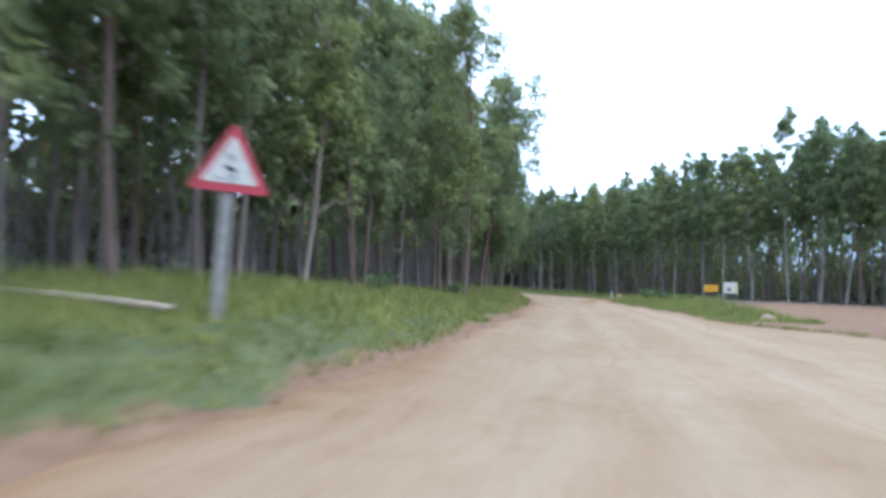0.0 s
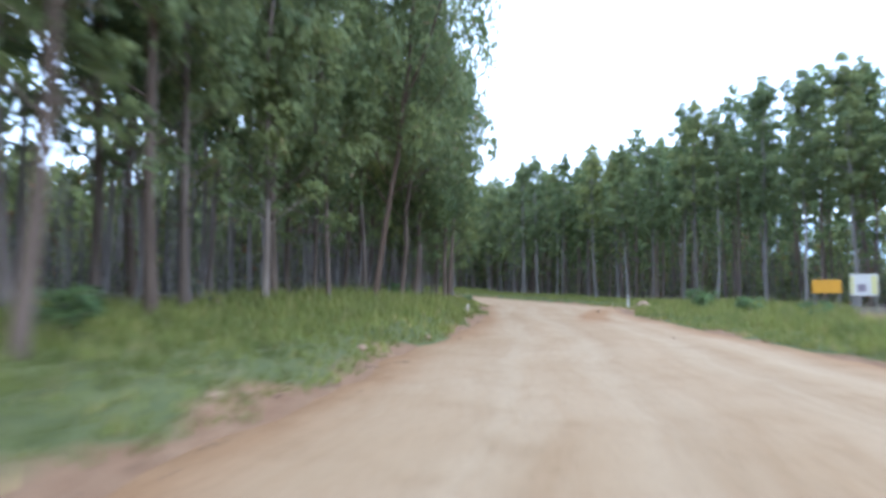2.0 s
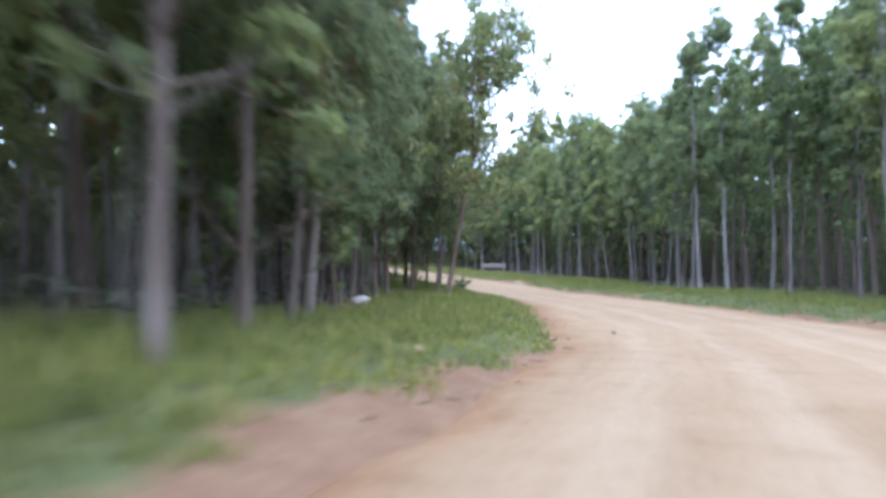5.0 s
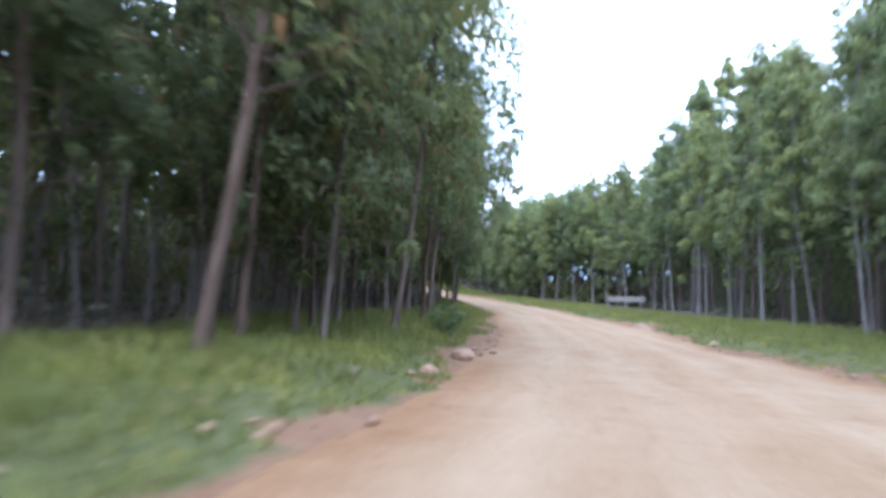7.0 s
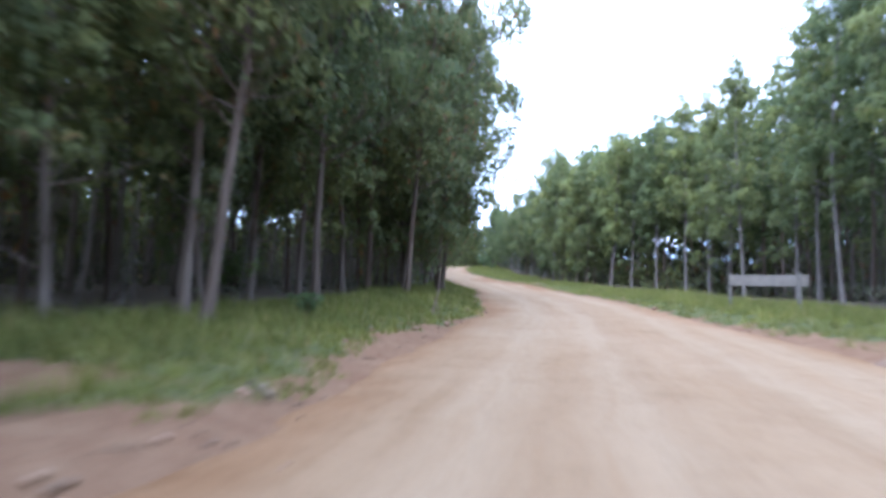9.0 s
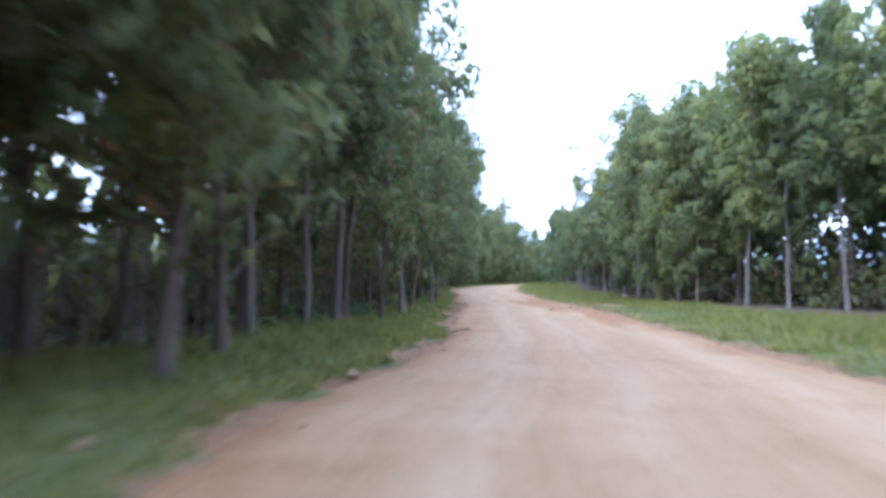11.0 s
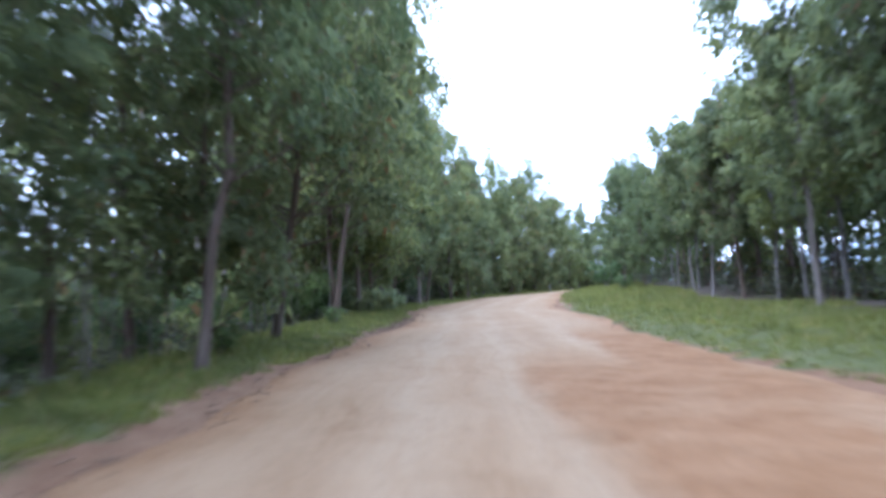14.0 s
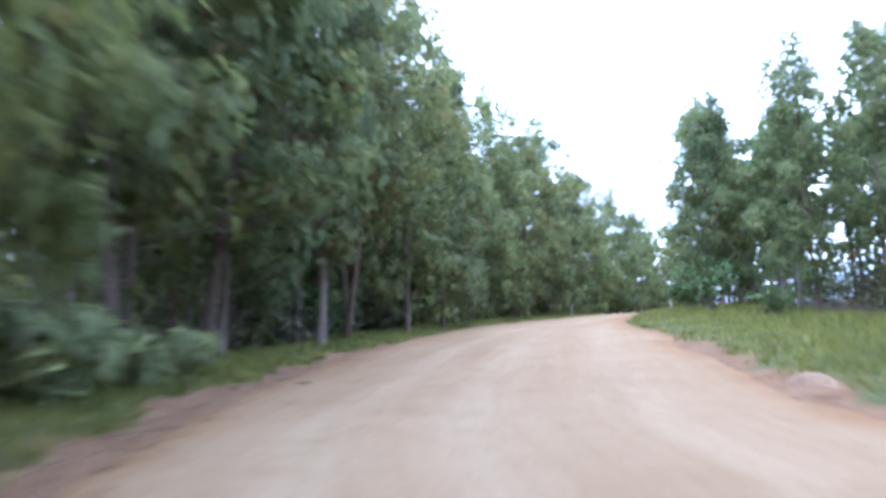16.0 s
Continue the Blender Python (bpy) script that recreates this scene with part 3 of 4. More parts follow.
# tall plantation stems with the crown held high; roadside trees leafy lower down; shorter, bushier trees on the hill
STANDS["tall"] = [tree_meshes(100 + k, 16.6 + 0.8 * k, 0.42 + 0.04 * (k % 3), 1.75 + 0.15 * (k % 3), 6800, 0.27, 0.105 + 0.014 * (k % 4), limbs=26, low_limbs=5, bark=M_BARK_PALE, tuft=0.36) for k in range(5)]
STANDS["edge"] = [tree_meshes(200 + k, 16.0 + 0.7 * k, 0.30 + 0.04 * (k % 3), 2.5 + 0.2 * (k % 2), 7200, 0.27, 0.100 + 0.020 * (k % 3), limbs=34, low_limbs=5, tuft=0.26, hang=0.9, fork=0.5 if k % 2 else 0.0) for k in range(5)]
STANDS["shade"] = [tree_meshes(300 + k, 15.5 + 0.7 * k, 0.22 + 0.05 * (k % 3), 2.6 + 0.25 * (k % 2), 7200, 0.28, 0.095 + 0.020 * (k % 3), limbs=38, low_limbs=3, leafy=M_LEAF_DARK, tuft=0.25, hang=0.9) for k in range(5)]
STANDS["hill"] = [tree_meshes(400 + k, 11.8 + 0.7 * k, 0.14 + 0.05 * (k % 3), 2.5 + 0.25 * (k % 2), 7000, 0.27, 0.090 + 0.014 * (k % 3), limbs=32, low_limbs=1, leafy=M_LEAF if k % 2 else M_LEAF_DARK, tuft=0.29, hang=0.6) for k in range(5)]
STANDS["bower"] = [tree_meshes(440 + k, 10.8 + 0.9 * k, 0.07, 2.7 + 0.2 * (k % 2), 6000, 0.30, 0.085 + 0.012 * (k % 3), limbs=36, leafy=M_LEAF if k % 2 else M_LEAF_DARK, tuft=0.30, hang=0.6) for k in range(4)]
STANDS["full"] = [tree_meshes(140 + k, 16.4 + 0.8 * k, 0.32 + 0.04 * (k % 2), 2.5 + 0.2 * (k % 2), 7400, 0.28, 0.110 + 0.012 * (k % 3), limbs=34, low_limbs=3, bark=M_BARK_PALE, tuft=0.30, hang=0.4) for k in range(4)]
STANDS["open"] = [tree_meshes(420 + k, 11.0 + 0.6 * k, 0.34 + 0.03 * k, 2.5, 6200, 0.27, 0.095, limbs=26, low_limbs=1, bark=M_BARK_PALE, tuft=0.31, fork=0.42, hang=0.4) for k in range(3)]
STANDS["broad"] = [tree_meshes(480 + k, 16.5 + 0.6 * k, 0.34, 4.0, 11000, 0.29, 0.125, limbs=46, leafy=M_LEAF_DARK if k < 2 else M_LEAF, tuft=0.21, hang=1.0, fork=0.45) for k in range(3)]
STANDS["leafy"] = [tree_meshes(460 + k, 13.6 + 1.0 * k, 0.2, 3.5, 11500, 0.29, 0.12, limbs=52, leafy=M_LEAF_DARK if k < 2 else M_LEAF, tuft=0.23, hang=0.8) for k in range(3)]
LABELS = {"broad": "spreading eucalyptus with foliage overhanging the road edge", "leafy": "dense round eucalyptus leafy almost to the ground", "tall": "tall slender eucalyptus with a bare pale trunk and high crown",
          "edge": "roadside eucalyptus with grey-brown trunk and hanging green foliage",
          "shade": "leafy eucalyptus on the plantation edge, leaves coloured darker for shade",
          "hill": "bushy green eucalyptus on the verge of the climbing road",
          "full": "tall eucalyptus with a full rounded crown beyond the grassy verge",
          "open": "pale-stemmed eucalyptus with a round open crown above the valley",
          "bower": "dense young eucalyptus leafy down to the roadside grass"}
GROUPS = {"full": "plantation trees beyond the verge", "broad": "plantation trees along the road", "leafy": "plantation trees along the road", "tall": "plantation trees beyond the verge", "edge": "plantation trees along the road", "shade": "plantation trees along the road", "hill": "trees along the climbing road", "bower": "trees along the climbing road", "open": "trees along the climbing road"}
PROTO = {}
TREES = []                        # x, y, radius kept free, for those already planted


def plant(kind, x, y, scale, turn, which, tip=(0, 0), lean=0.0, ahead=(0, 1)):
    z = height(x, y) - 0.1
    m = Matrix.Translation((x, y, z)) @ Matrix.Rotation(radians(lean), 4, Vector((ahead[0], ahead[1], 0))) @ Euler((tip[0], tip[1], turn)).to_matrix().to_4x4() @ Matrix.Diagonal((scale * 1.0, scale * 1.0, scale, 1))
    key = (kind, which)
    if key not in PROTO:
        PROTO[key] = make_tree(STANDS[kind][which], LABELS[kind], GROUPS[kind])
        PROTO[key].matrix_basis = m
        ob = PROTO[key]
    else:
        src = PROTO[key]
        ob = copy_thing(src, m)
        ob.scale = (scale, scale, scale)
    TREES.append((x, y))
    return ob


# nearest trees of either side: distance along the line, metres to the side
LEFT_FRONT = ((0, -9.5), (50, -10.2), (70, -9.8), (80, -9.2), (95, -8.6), (105, -7.4), (114, -5.6), (126, -5.6), (132, -6.6), (139, -10.4), (148, -11.4), (156, -10.2), (163, -8.6), (172, -8.8), (180, -9.6), (188, -9.6), (198, -8.8), (207, -7.8), (213, -7.2),
              (220, -5.8), (240, -6.0), (255, -5.6), (270, -5.3), (285, -5.0), (300, -5.4), (330, -6.2), (420, -6.0))
RIGHT_FRONT = ((0, 40), (95, 36), (108, 30), (120, 24), (128, 19), (136, 15), (145, 13.4), (170, 12.6), (185, 15.5), (204, 15.2), (212, 16.0), (222, 18.0), (238, 18.0), (248, 14.0),
               (256, 10.8), (264, 11.6), (272, 13.4), (288, 15.0), (305, 13.8), (318, 10.6), (335, 7.4), (420, 6.8))


def stand_rows():
    """Rows of both plantations: side, how deep in, place, which stand."""
    r = np.random.RandomState(77)
    for side, front, rows, s0, s1 in ((-1, LEFT_FRONT, 8, 40, 390), (1, RIGHT_FRONT, 10, 62, 390)):
        for row in range(rows):
            step = (3.0 if side < 0 else 3.3) + (0.28 if side < 0 else 0.16) * row
            s = s0 + r.uniform(0, step)
            while s < s1:
                f = np.interp(s, *zip(*front))
                off = f + side * (row * 3.2) + r.normal(0, 0.5)
                x, y = along(s + r.normal(0, 0.4), off)
                yield side, row, s, float(x), float(y), off, r.uniform(), r.uniform(), r.randint(5)
                s += step * r.uniform(0.8, 1.25)


# single trees that stand out: stand, which, along, side, scale, lean over the road in degrees
SINGLES = (("edge", 3, 82.0, -5.9, 1.0, 0), ("edge", 1, 110.0, -8.8, 1.0, 3), ("tall", 2, 133.5, 16.0, 0.93, 0), ("tall", 4, 133.0, 19.6, 0.95, 0),
           ("tall", 3, 126.0, 22.6, 0.82, 0), ("tall", 0, 141.0, 13.6, 0.94, 0), ("tall", 4, 203.0, 15.4, 1.08, 0), ("tall", 1, 187.0, 16.4, 0.98, 0),
           ("tall", 3, 171.0, 12.6, 1.0, 0), ("broad", 0, 259.5, -5.2, 0.92, 6), ("broad", 2, 268.5, -5.0, 0.94, 7), ("leafy", 1, 274.5, -5.1, 1.11, 6), ("broad", 2, 282.5, -5.3, 0.98, 6), ("leafy", 2, 290.5, -5.4, 1.16, 6), ("leafy", 2, 299.0, -5.4, 1.14, 5), ("broad", 1, 308.0, -5.6, 0.9, 4), ("broad", 1, 207.0, -5.6, 0.95, 6), ("broad", 0, 223.0, -6.2, 0.95, 2), ("broad", 2, 231.0, -6.2, 0.92, 2), ("broad", 1, 245.5, -5.8, 0.85, 4), ("hill", 3, 343.0, -8.4, 1.32, 0), ("hill", 1, 338.0, -9.5, 1.18, 0), ("hill", 1, 331.0, 6.5, 1.1, 0), ("hill", 3, 336.5, 6.2, 1.05, 0), ("hill", 0, 327.0, 7.6, 1.05, 0), ("hill", 4, 341.5, 6.4, 1.0, 0), ("hill", 1, 257.0, 11.2, 1.2, 0),
           ("leafy", 0, 217.5, -5.0, 1.1, 5), ("leafy", 1, 212.5, -6.6, 1.05, 3), ("shade", 0, 214.0, -5.0, 1.05, 5), ("broad", 0, 160.5, -6.5, 1.12, 11), ("broad", 1, 172.0, -6.1, 1.02, 4.5), ("broad", 2, 179.0, -6.0, 0.92, 1), ("shade", 3, 166.5, -6.6, 1.0, 1), ("broad", 2, 118.0, -6.2, 1.0, 1), ("broad", 2, 104.5, -6.3, 1.15, 7), ("broad", 2, 110.5, -6.0, 1.08, 4), ("broad", 0, 192.0, -6.9, 1.0, 3), ("broad", 1, 199.0, -7.0, 1.0, 4),
           ("edge", 2, 123.0, -5.0, 1.05, 3), ("edge", 0, 113.0, -5.6, 1.05, 2), ("hill", 4, 240.8, -5.6, 1.3, 0))
for kind, which, s, off, sc, lean in SINGLES:
    px, py = along(s, off)
    fx, fy = (float(np.interp(s, FSTA, FDIR[:, i])) for i in (0, 1))
    plant(kind, float(px), float(py), sc, s * 1.7, which, lean=lean, ahead=(fx, fy))

FAR = []
near_count = 0
for side, row, s, x, y, off, a, b, which in stand_rows():
    kind = ""
    if any((x - tx) ** 2 + (y - ty) ** 2 < 1.7 ** 2 for tx, ty in TREES[-400:]):
        continue
    _, so = station([x], [y])
    if abs(so[0]) < 4.8:
        continue
    if side > 0 and row > 4 and s > 262 or side > 0 and s > 352 or side < 0 and s > 368:
        continue
    if side > 0 and row > 1 and s > 300 and b < 0.4:
        continue
    if side < 0 and 92 < s < 132 and row > 0 and (row > 4 or row > 0 and b < 0.3):
        continue
    if side < 0 and row < 2 and 160.5 < s < 164.2 or side < 0 and row < 1 and 257 < s < 266.5:
        continue
    if side < 0 and row > 3 and 236 < s < 306:
        continue
    if side < 0 and row > 0 and 294 < s < 308 and b < 0.45:
        continue
    if side < 0 and row > 0 and 228 < s < 288 and b < (0.52 if s > 262 else 0.16):
        continue
    late = s > 238 + 14 * a if side < 0 else s > 240 + 10 * a
    if late:
        kind, sc = "hill", (0.92 + 0.22 * b) * float(np.interp(s, (230, 256, 272, 290, 302, 314, 335, 344, 352), (1.0, 1.0, 1.02, 1.2, 1.28, 1.1, 1.0, 0.95, 0.78)))
        if side > 0:
            sc *= float(np.interp(s, (245, 262, 276, 286, 300, 315, 335), (1.12, 1.14, 1.2, 0.8, 0.68, 0.7, 0.85)))
    if side > 0 and 244 < s < 294 and a < 0.6:
        kind, which, sc = "open", which % 3, (1.2 + 0.2 * b) * float(np.interp(s, (245, 276, 286, 294), (1.1, 1.1, 0.85, 0.8)))
    if side > 0 and 294 < s < 344 and (a < 0.55 or s < 312):
        kind, which, sc = "open", which % 3, (0.92 + 0.17 * b) * float(np.interp(s, (294, 312, 322, 344), (0.92, 0.92, 0.78, 0.85)))
    if kind == "open" or late:
        pass
    elif side > 0:
        kind, sc = "tall", (0.9 + 0.16 * b) * float(np.interp(s, (180, 195, 232, 245), (1.0, 1.13, 1.13, 1.0)))
        if s > 160 + 20 * a and b < 0.8:
            kind, which = "full", which % 4
    else:
        kind, sc = ("shade" if s > 128 else "edge"), 0.92 + 0.16 * b
    if (side < 0 and s > 314 + 6 * a and b < 0.8) or (side > 0 and s > 338 and b < 0.6):
        kind, which, sc = "bower", which % 4, sc * 1.08
    near = (row < 2 and s < 330 or row < 1) if side < 0 else (row < 1 and 72 < s < 330)
    if near and near_count < 262:
        near_count += 1
        plant(kind, x, y, sc, 6.3 * a, which, ((b - 0.5) * 0.07, (a - 0.5) * 0.07))
    else:
        FAR.append((kind, x, y, sc, 6.3 * a, row, side, s))


def build_woods():
    """The mass of trees behind the front rows, one object for each side."""
    light = {}
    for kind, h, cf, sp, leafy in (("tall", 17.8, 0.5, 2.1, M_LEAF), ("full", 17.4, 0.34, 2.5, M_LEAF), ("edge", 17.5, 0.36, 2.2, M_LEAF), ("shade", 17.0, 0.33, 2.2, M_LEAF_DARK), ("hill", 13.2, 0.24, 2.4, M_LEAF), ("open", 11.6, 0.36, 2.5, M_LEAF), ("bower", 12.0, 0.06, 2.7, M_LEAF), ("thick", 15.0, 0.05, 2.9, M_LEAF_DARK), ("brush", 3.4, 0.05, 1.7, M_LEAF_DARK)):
        light[kind] = []
        for k in range(4):
            tr, cw, data = tree_meshes(900 + k, h + 0.4 * k, cf, sp, 10, 0.3, 0.13, limbs=18, sides=5, low_limbs=2)
            bpy.data.meshes.remove(tr)
            bpy.data.meshes.remove(cw)
            r = np.random.RandomState(950 + k)
            lv, lf, ln = leaves_at(r, data[0], data[1], 680, 0.54, 0.36)
            tv, tf = tube(data[2][::2], data[3][::2], 5)
            lw, lg, lm = leaves_at(r, data[0], data[1], {"thick": 260, "brush": 170}.get(kind, 170), {"thick": 1.5, "brush": 0.50}.get(kind, 1.1), 0.55 if kind != "brush" else 0.28)
            light[kind].append((tv, tf, None, lv, lf, ln, lw, lg, lm))
    for side, nm in ((-1, "plantation_woods"), (1, "plantation_woods")):
        for what, which in (("stems", 0), ("crowns", 3)):
            for mat_kind in ((0,) if which == 0 else (0, 1)):
                vs, fs, ns, o = [], [], [], 0
                for i, (kind, x, y, sc, turn, row, sd, s) in enumerate(FAR):
                    if sd != side or (which == 3 and (kind in ("shade", "thick", "brush")) != bool(mat_kind)):
                        continue
                    k = which + (3 if which == 3 and row > 3 else 0)
                    v, f, nn = light[kind][i % 4][k:k + 3]
                    c, sn = math.cos(turn), math.sin(turn)
                    w = np.stack([v[:, 0] * c - v[:, 1] * sn, v[:, 0] * sn + v[:, 1] * c, v[:, 2]], 1) * sc
                    if nn is not None:
                        ns.append(np.stack([nn[:, 0] * c - nn[:, 1] * sn, nn[:, 0] * sn + nn[:, 1] * c, nn[:, 2]], 1))
                    vs.append(w + np.array([x, y, FAR_Z[i]]))
                    fs.append(f + o)
                    o += len(v)
                if not vs:
                    continue
                mat = M_BARK_VEILED if which == 0 else (M_LEAF_DARK if mat_kind else M_LEAF)
                ob = new(nm + "_" + what, mesh_from(what, np.concatenate(vs), np.concatenate(fs), mat, True, np.concatenate(ns) if ns else None))
                tagged(ob, "dense plantation stems behind the front row, bark lightened for haze" if which == 0 else "green crowns of the plantation behind the front row", "woods", kind="stuff")


def far_ring():
    """More trees farther back, where the plantation goes on."""
    r = np.random.RandomState(303)
    for side, front, s0, s1, deep in ((-1, LEFT_FRONT, 30, 366, 26), (1, RIGHT_FRONT, 50, 262, 34), (1, RIGHT_FRONT, 158, 258, 24)):
        for row in range(4):
            s = s0 + r.uniform(0, 4)
            while s < s1:
                off = np.interp(s, *zip(*front)) + side * (deep + row * 4.5 + r.normal(0, 1.0))
                x, y = along(s, off)
                _, so = station([float(x)], [float(y)])
                if abs(so[0]) > 20:
                    FAR.append(("thick", float(x), float(y), r.uniform(0.85, 1.1) * (0.74 if side < 0 and s < 128 else 0.62 if side < 0 or s > 320 else 0.8), r.uniform(0, 6.3), 9, side, s))
                s += r.uniform(3.2, 5.5)


def brush():
    """Low leafy growth among the stems, thicker along the climb."""
    r = np.random.RandomState(515)
    for side, front, s0, s1, d0, d1, count in ((-1, LEFT_FRONT, 44, 228, 13, 30, 330), (-1, LEFT_FRONT, 228, 366, 1.5, 22, 450), (1, RIGHT_FRONT, 60, 262, 9, 34, 560), (1, RIGHT_FRONT, 196, 262, 6, 26, 170), (-1, LEFT_FRONT, 316, 362, 0.6, 9, 60), (1, RIGHT_FRONT, 240, 300, 2.0, 14, 120), (1, RIGHT_FRONT, 300, 335, 3.0, 12, 22)):
        for k in range(count):
            s = r.uniform(s0, s1)
            off = np.interp(s, *zip(*front)) + side * (d0 + (d1 - d0) * r.uniform() ** (1.4 if d0 < 5 else 1.0))
            x, y = along(s, off)
            _, so = station([float(x)], [float(y)])
            if abs(so[0]) > (6.9 if s > 312 else 12.5 if side < 0 and s < 250 else 8.8) and not (side < 0 and 262 < s < 284 and k % 3):
                FAR.append(("brush", float(x), float(y), r.uniform(0.6, 1.35) * (1.7 if side < 0 and s < 228 else 1.5 if side < 0 and s < 320 else 1.15 if side > 0 and s < 240 else 0.75 if side > 0 and s > 255 else 1.0), r.uniform(0, 6.3), 9, side, s))


far_ring()
brush()
FAR_Z = land([f[1] for f in FAR], [f[2] for f in FAR], False)[0] - 0.1
build_woods()


# ---------------------------------------------------------------- grass
def build_grass():
    r = np.random.RandomState(5)
    n = 112000
    s = r.uniform(34, 345, n)
    side = np.where(r.uniform(size=n) < 0.6, -1, 1)
    reach = np.where(side < 0, np.interp(s, (0, 90, 125, 135, 148, 190, 205, 230, 262, 285, 420), (8.5, 8.5, 7.0, 8.0, 9.4, 8.0, 6.0, 4.8, 4.2, 4.4, 4.0)),
                     np.interp(s, (0, 95, 110, 130, 150, 205, 230, 300, 420), (4.5, 4.5, 10.0, 9.0, 9.0, 10.0, 8.0, 8.0, 5.0)))
    d = 0.05 + reach * r.uniform(size=n) ** 1.1
    off = np.where(side < 0, left_edge(s) - d, right_edge(s) + d)
    x, y = along(s, off)
    z, grassy, bare, ss, oo, out = land(x, y, False)
    patch = bumps(x, y, 33, 1.0)
    keep = (bare + patch * 0.35 < 0.78) & (bare < 0.93) & (grassy + patch * 0.3 > 0.30) & (out > 0.0)
    x, y, z, out, patch, s, side = (v[keep] for v in (x, y, z, out, patch, s, side))
    n = len(x)
    tall = (0.20 + 0.20 * smooth(0.5, 3.2, out)) * (1 + 0.5 * np.clip(patch, -0.7, 1.2)) * r.uniform(0.7, 1.35, n)
    tall *= np.interp(s, (0, 95, 104, 124, 132, 138, 162, 172, 210, 240, 420), (1.0, 1.0, 1.35, 1.35, 1.0, 0.72, 0.72, 1.0, 0.95, 0.8, 0.75)) * np.where(side > 0, np.interp(s, (225, 245), (0.95, 0.72)), 1.0)
    blades = 5
    a = r.uniform(0, 6.283, (n, blades))
    lean = r.uniform(0.15, 0.75, (n, blades))
    ln = tall[:, None] * r.uniform(0.55, 1.3, (n, blades))
    wd = 0.0150 * r.uniform(0.7, 1.5, (n, blades))
    base = np.stack([x[:, None] + r.normal(0, 0.10, (n, blades)), y[:, None] + r.normal(0, 0.10, (n, blades)), np.repeat((z - 0.02)[:, None], blades, 1)], -1)
    dirv = np.stack([np.cos(a), np.sin(a), np.zeros_like(a)], -1)
    hw = np.stack([-np.sin(a), np.cos(a), np.zeros_like(a)], -1) * wd[..., None]
    tip = base + dirv * (ln * lean)[..., None] + np.array([0, 0, 1.0]) * (ln * (1.0 - 0.25 * lean))[..., None]
    v = np.stack([base - hw, base + hw, tip], 2).reshape(-1, 3)
    f = np.arange(len(v)).reshape(-1, 3)
    tagged(new("verge_grass", mesh_from("verge_grass", v, f, M_GRASS)), "rough green verge grass with dry stalks", "grass", kind="stuff")


build_grass()


# ---------------------------------------------------------------- undergrowth and bushes
def build_undergrowth():
    r = np.random.RandomState(61)
    n = 4400
    s = np.where(r.uniform(size=n) < 0.5, r.uniform(46, 380, n), r.uniform(200, 330, n))
    side = np.where(r.uniform(size=n) < 0.55, -1, 1)
    front = np.where(side < 0, np.interp(s, *zip(*LEFT_FRONT)), np.interp(s, *zip(*RIGHT_FRONT)))
    depth = r.uniform(0, 1, n) ** 1.3 * 26
    off = front + side * (depth + 0.3)
    x, y = along(s, off)
    z, _, _, _, so, _ = land(x, y, False)
    ok = (np.abs(so) > 5.2) & ~((side > 0) & (s > 258) & (depth > 10)) & (s < 366)
    x, y, z, s, depth = x[ok], y[ok], z[ok], s[ok], depth[ok]
    n = len(x)
    rad = r.uniform(0.35, 0.8, n) * np.interp(s, (0, 200, 240, 400), (0.85, 1.0, 1.35, 1.4)) * (1 + depth * 0.03) * np.where((side[ok] < 0) & (s > 186) & (s < 296) & (depth < 8), 0.5, 1.0)
    cen = np.stack([x, y, z + rad * 0.55], 1)
    v, f, ln = leaves_at(r, cen, rad, 110000, 0.25, 0.12, droop=0.1, flat=1.0)
    tagged(new("forest_undergrowth", mesh_from("forest_undergrowth", v, f, M_LOW, True, ln)), "dull brownish undergrowth on the forest floor", "undergrowth", kind="stuff")


build_undergrowth()


def build_saplings():
    """Thin dark saplings and dead lower stems among the trunks."""
    r = np.random.RandomState(88)
    for side, front, s0, s1, deep, count, name in ((-1, LEFT_FRONT, 44, 345, 13.0, 2500, "sapling_thicket"), (1, RIGHT_FRONT, 96, 300, 12.0, 1100, "sapling_thicket")):
        s = r.uniform(s0, s1, count)
        off = np.interp(s, *zip(*front)) + side * (0.4 + deep * r.uniform(size=count) ** 0.8)
        x, y = along(s, off)
        z, _, _, _, so, _ = land(x, y, False)
        tubes = []
        for px, py, pz, o in zip(x, y, z, so):
            if abs(o) < 5.4:
                continue
            h = r.uniform(2.2, 6.5)
            lx, ly = r.normal(0, 0.07, 2) * h
            rad = r.uniform(0.012, 0.032)
            foot, tip = np.array([px, py, pz - 0.1]), np.array([px + lx, py + ly, pz + h])
            mid = (foot + tip) / 2 + np.array([*r.normal(0, 0.05, 2), 0.0]) * h * 0.5
            tubes.append(tube([foot, mid, tip], [rad, rad * 0.8, 0.006], 4))
            for _ in range(3):
                f = r.uniform(0.25, 0.9)
                b = foot + (tip - foot) * f
                a, ll = r.uniform(0, 6.3), r.uniform(0.35, 1.1)
                tubes.append(tube([b, b + np.array([math.cos(a) * ll, math.sin(a) * ll, ll * r.uniform(0.1, 0.8)])], [rad * 0.5, 0.004], 3))
        tagged(new(name, mesh_from(name, *join_tubes(tubes), M_TWIG, smooth=True)), "thin dark saplings and dead twigs between the trunks", "saplings", kind="stuff")


build_saplings()


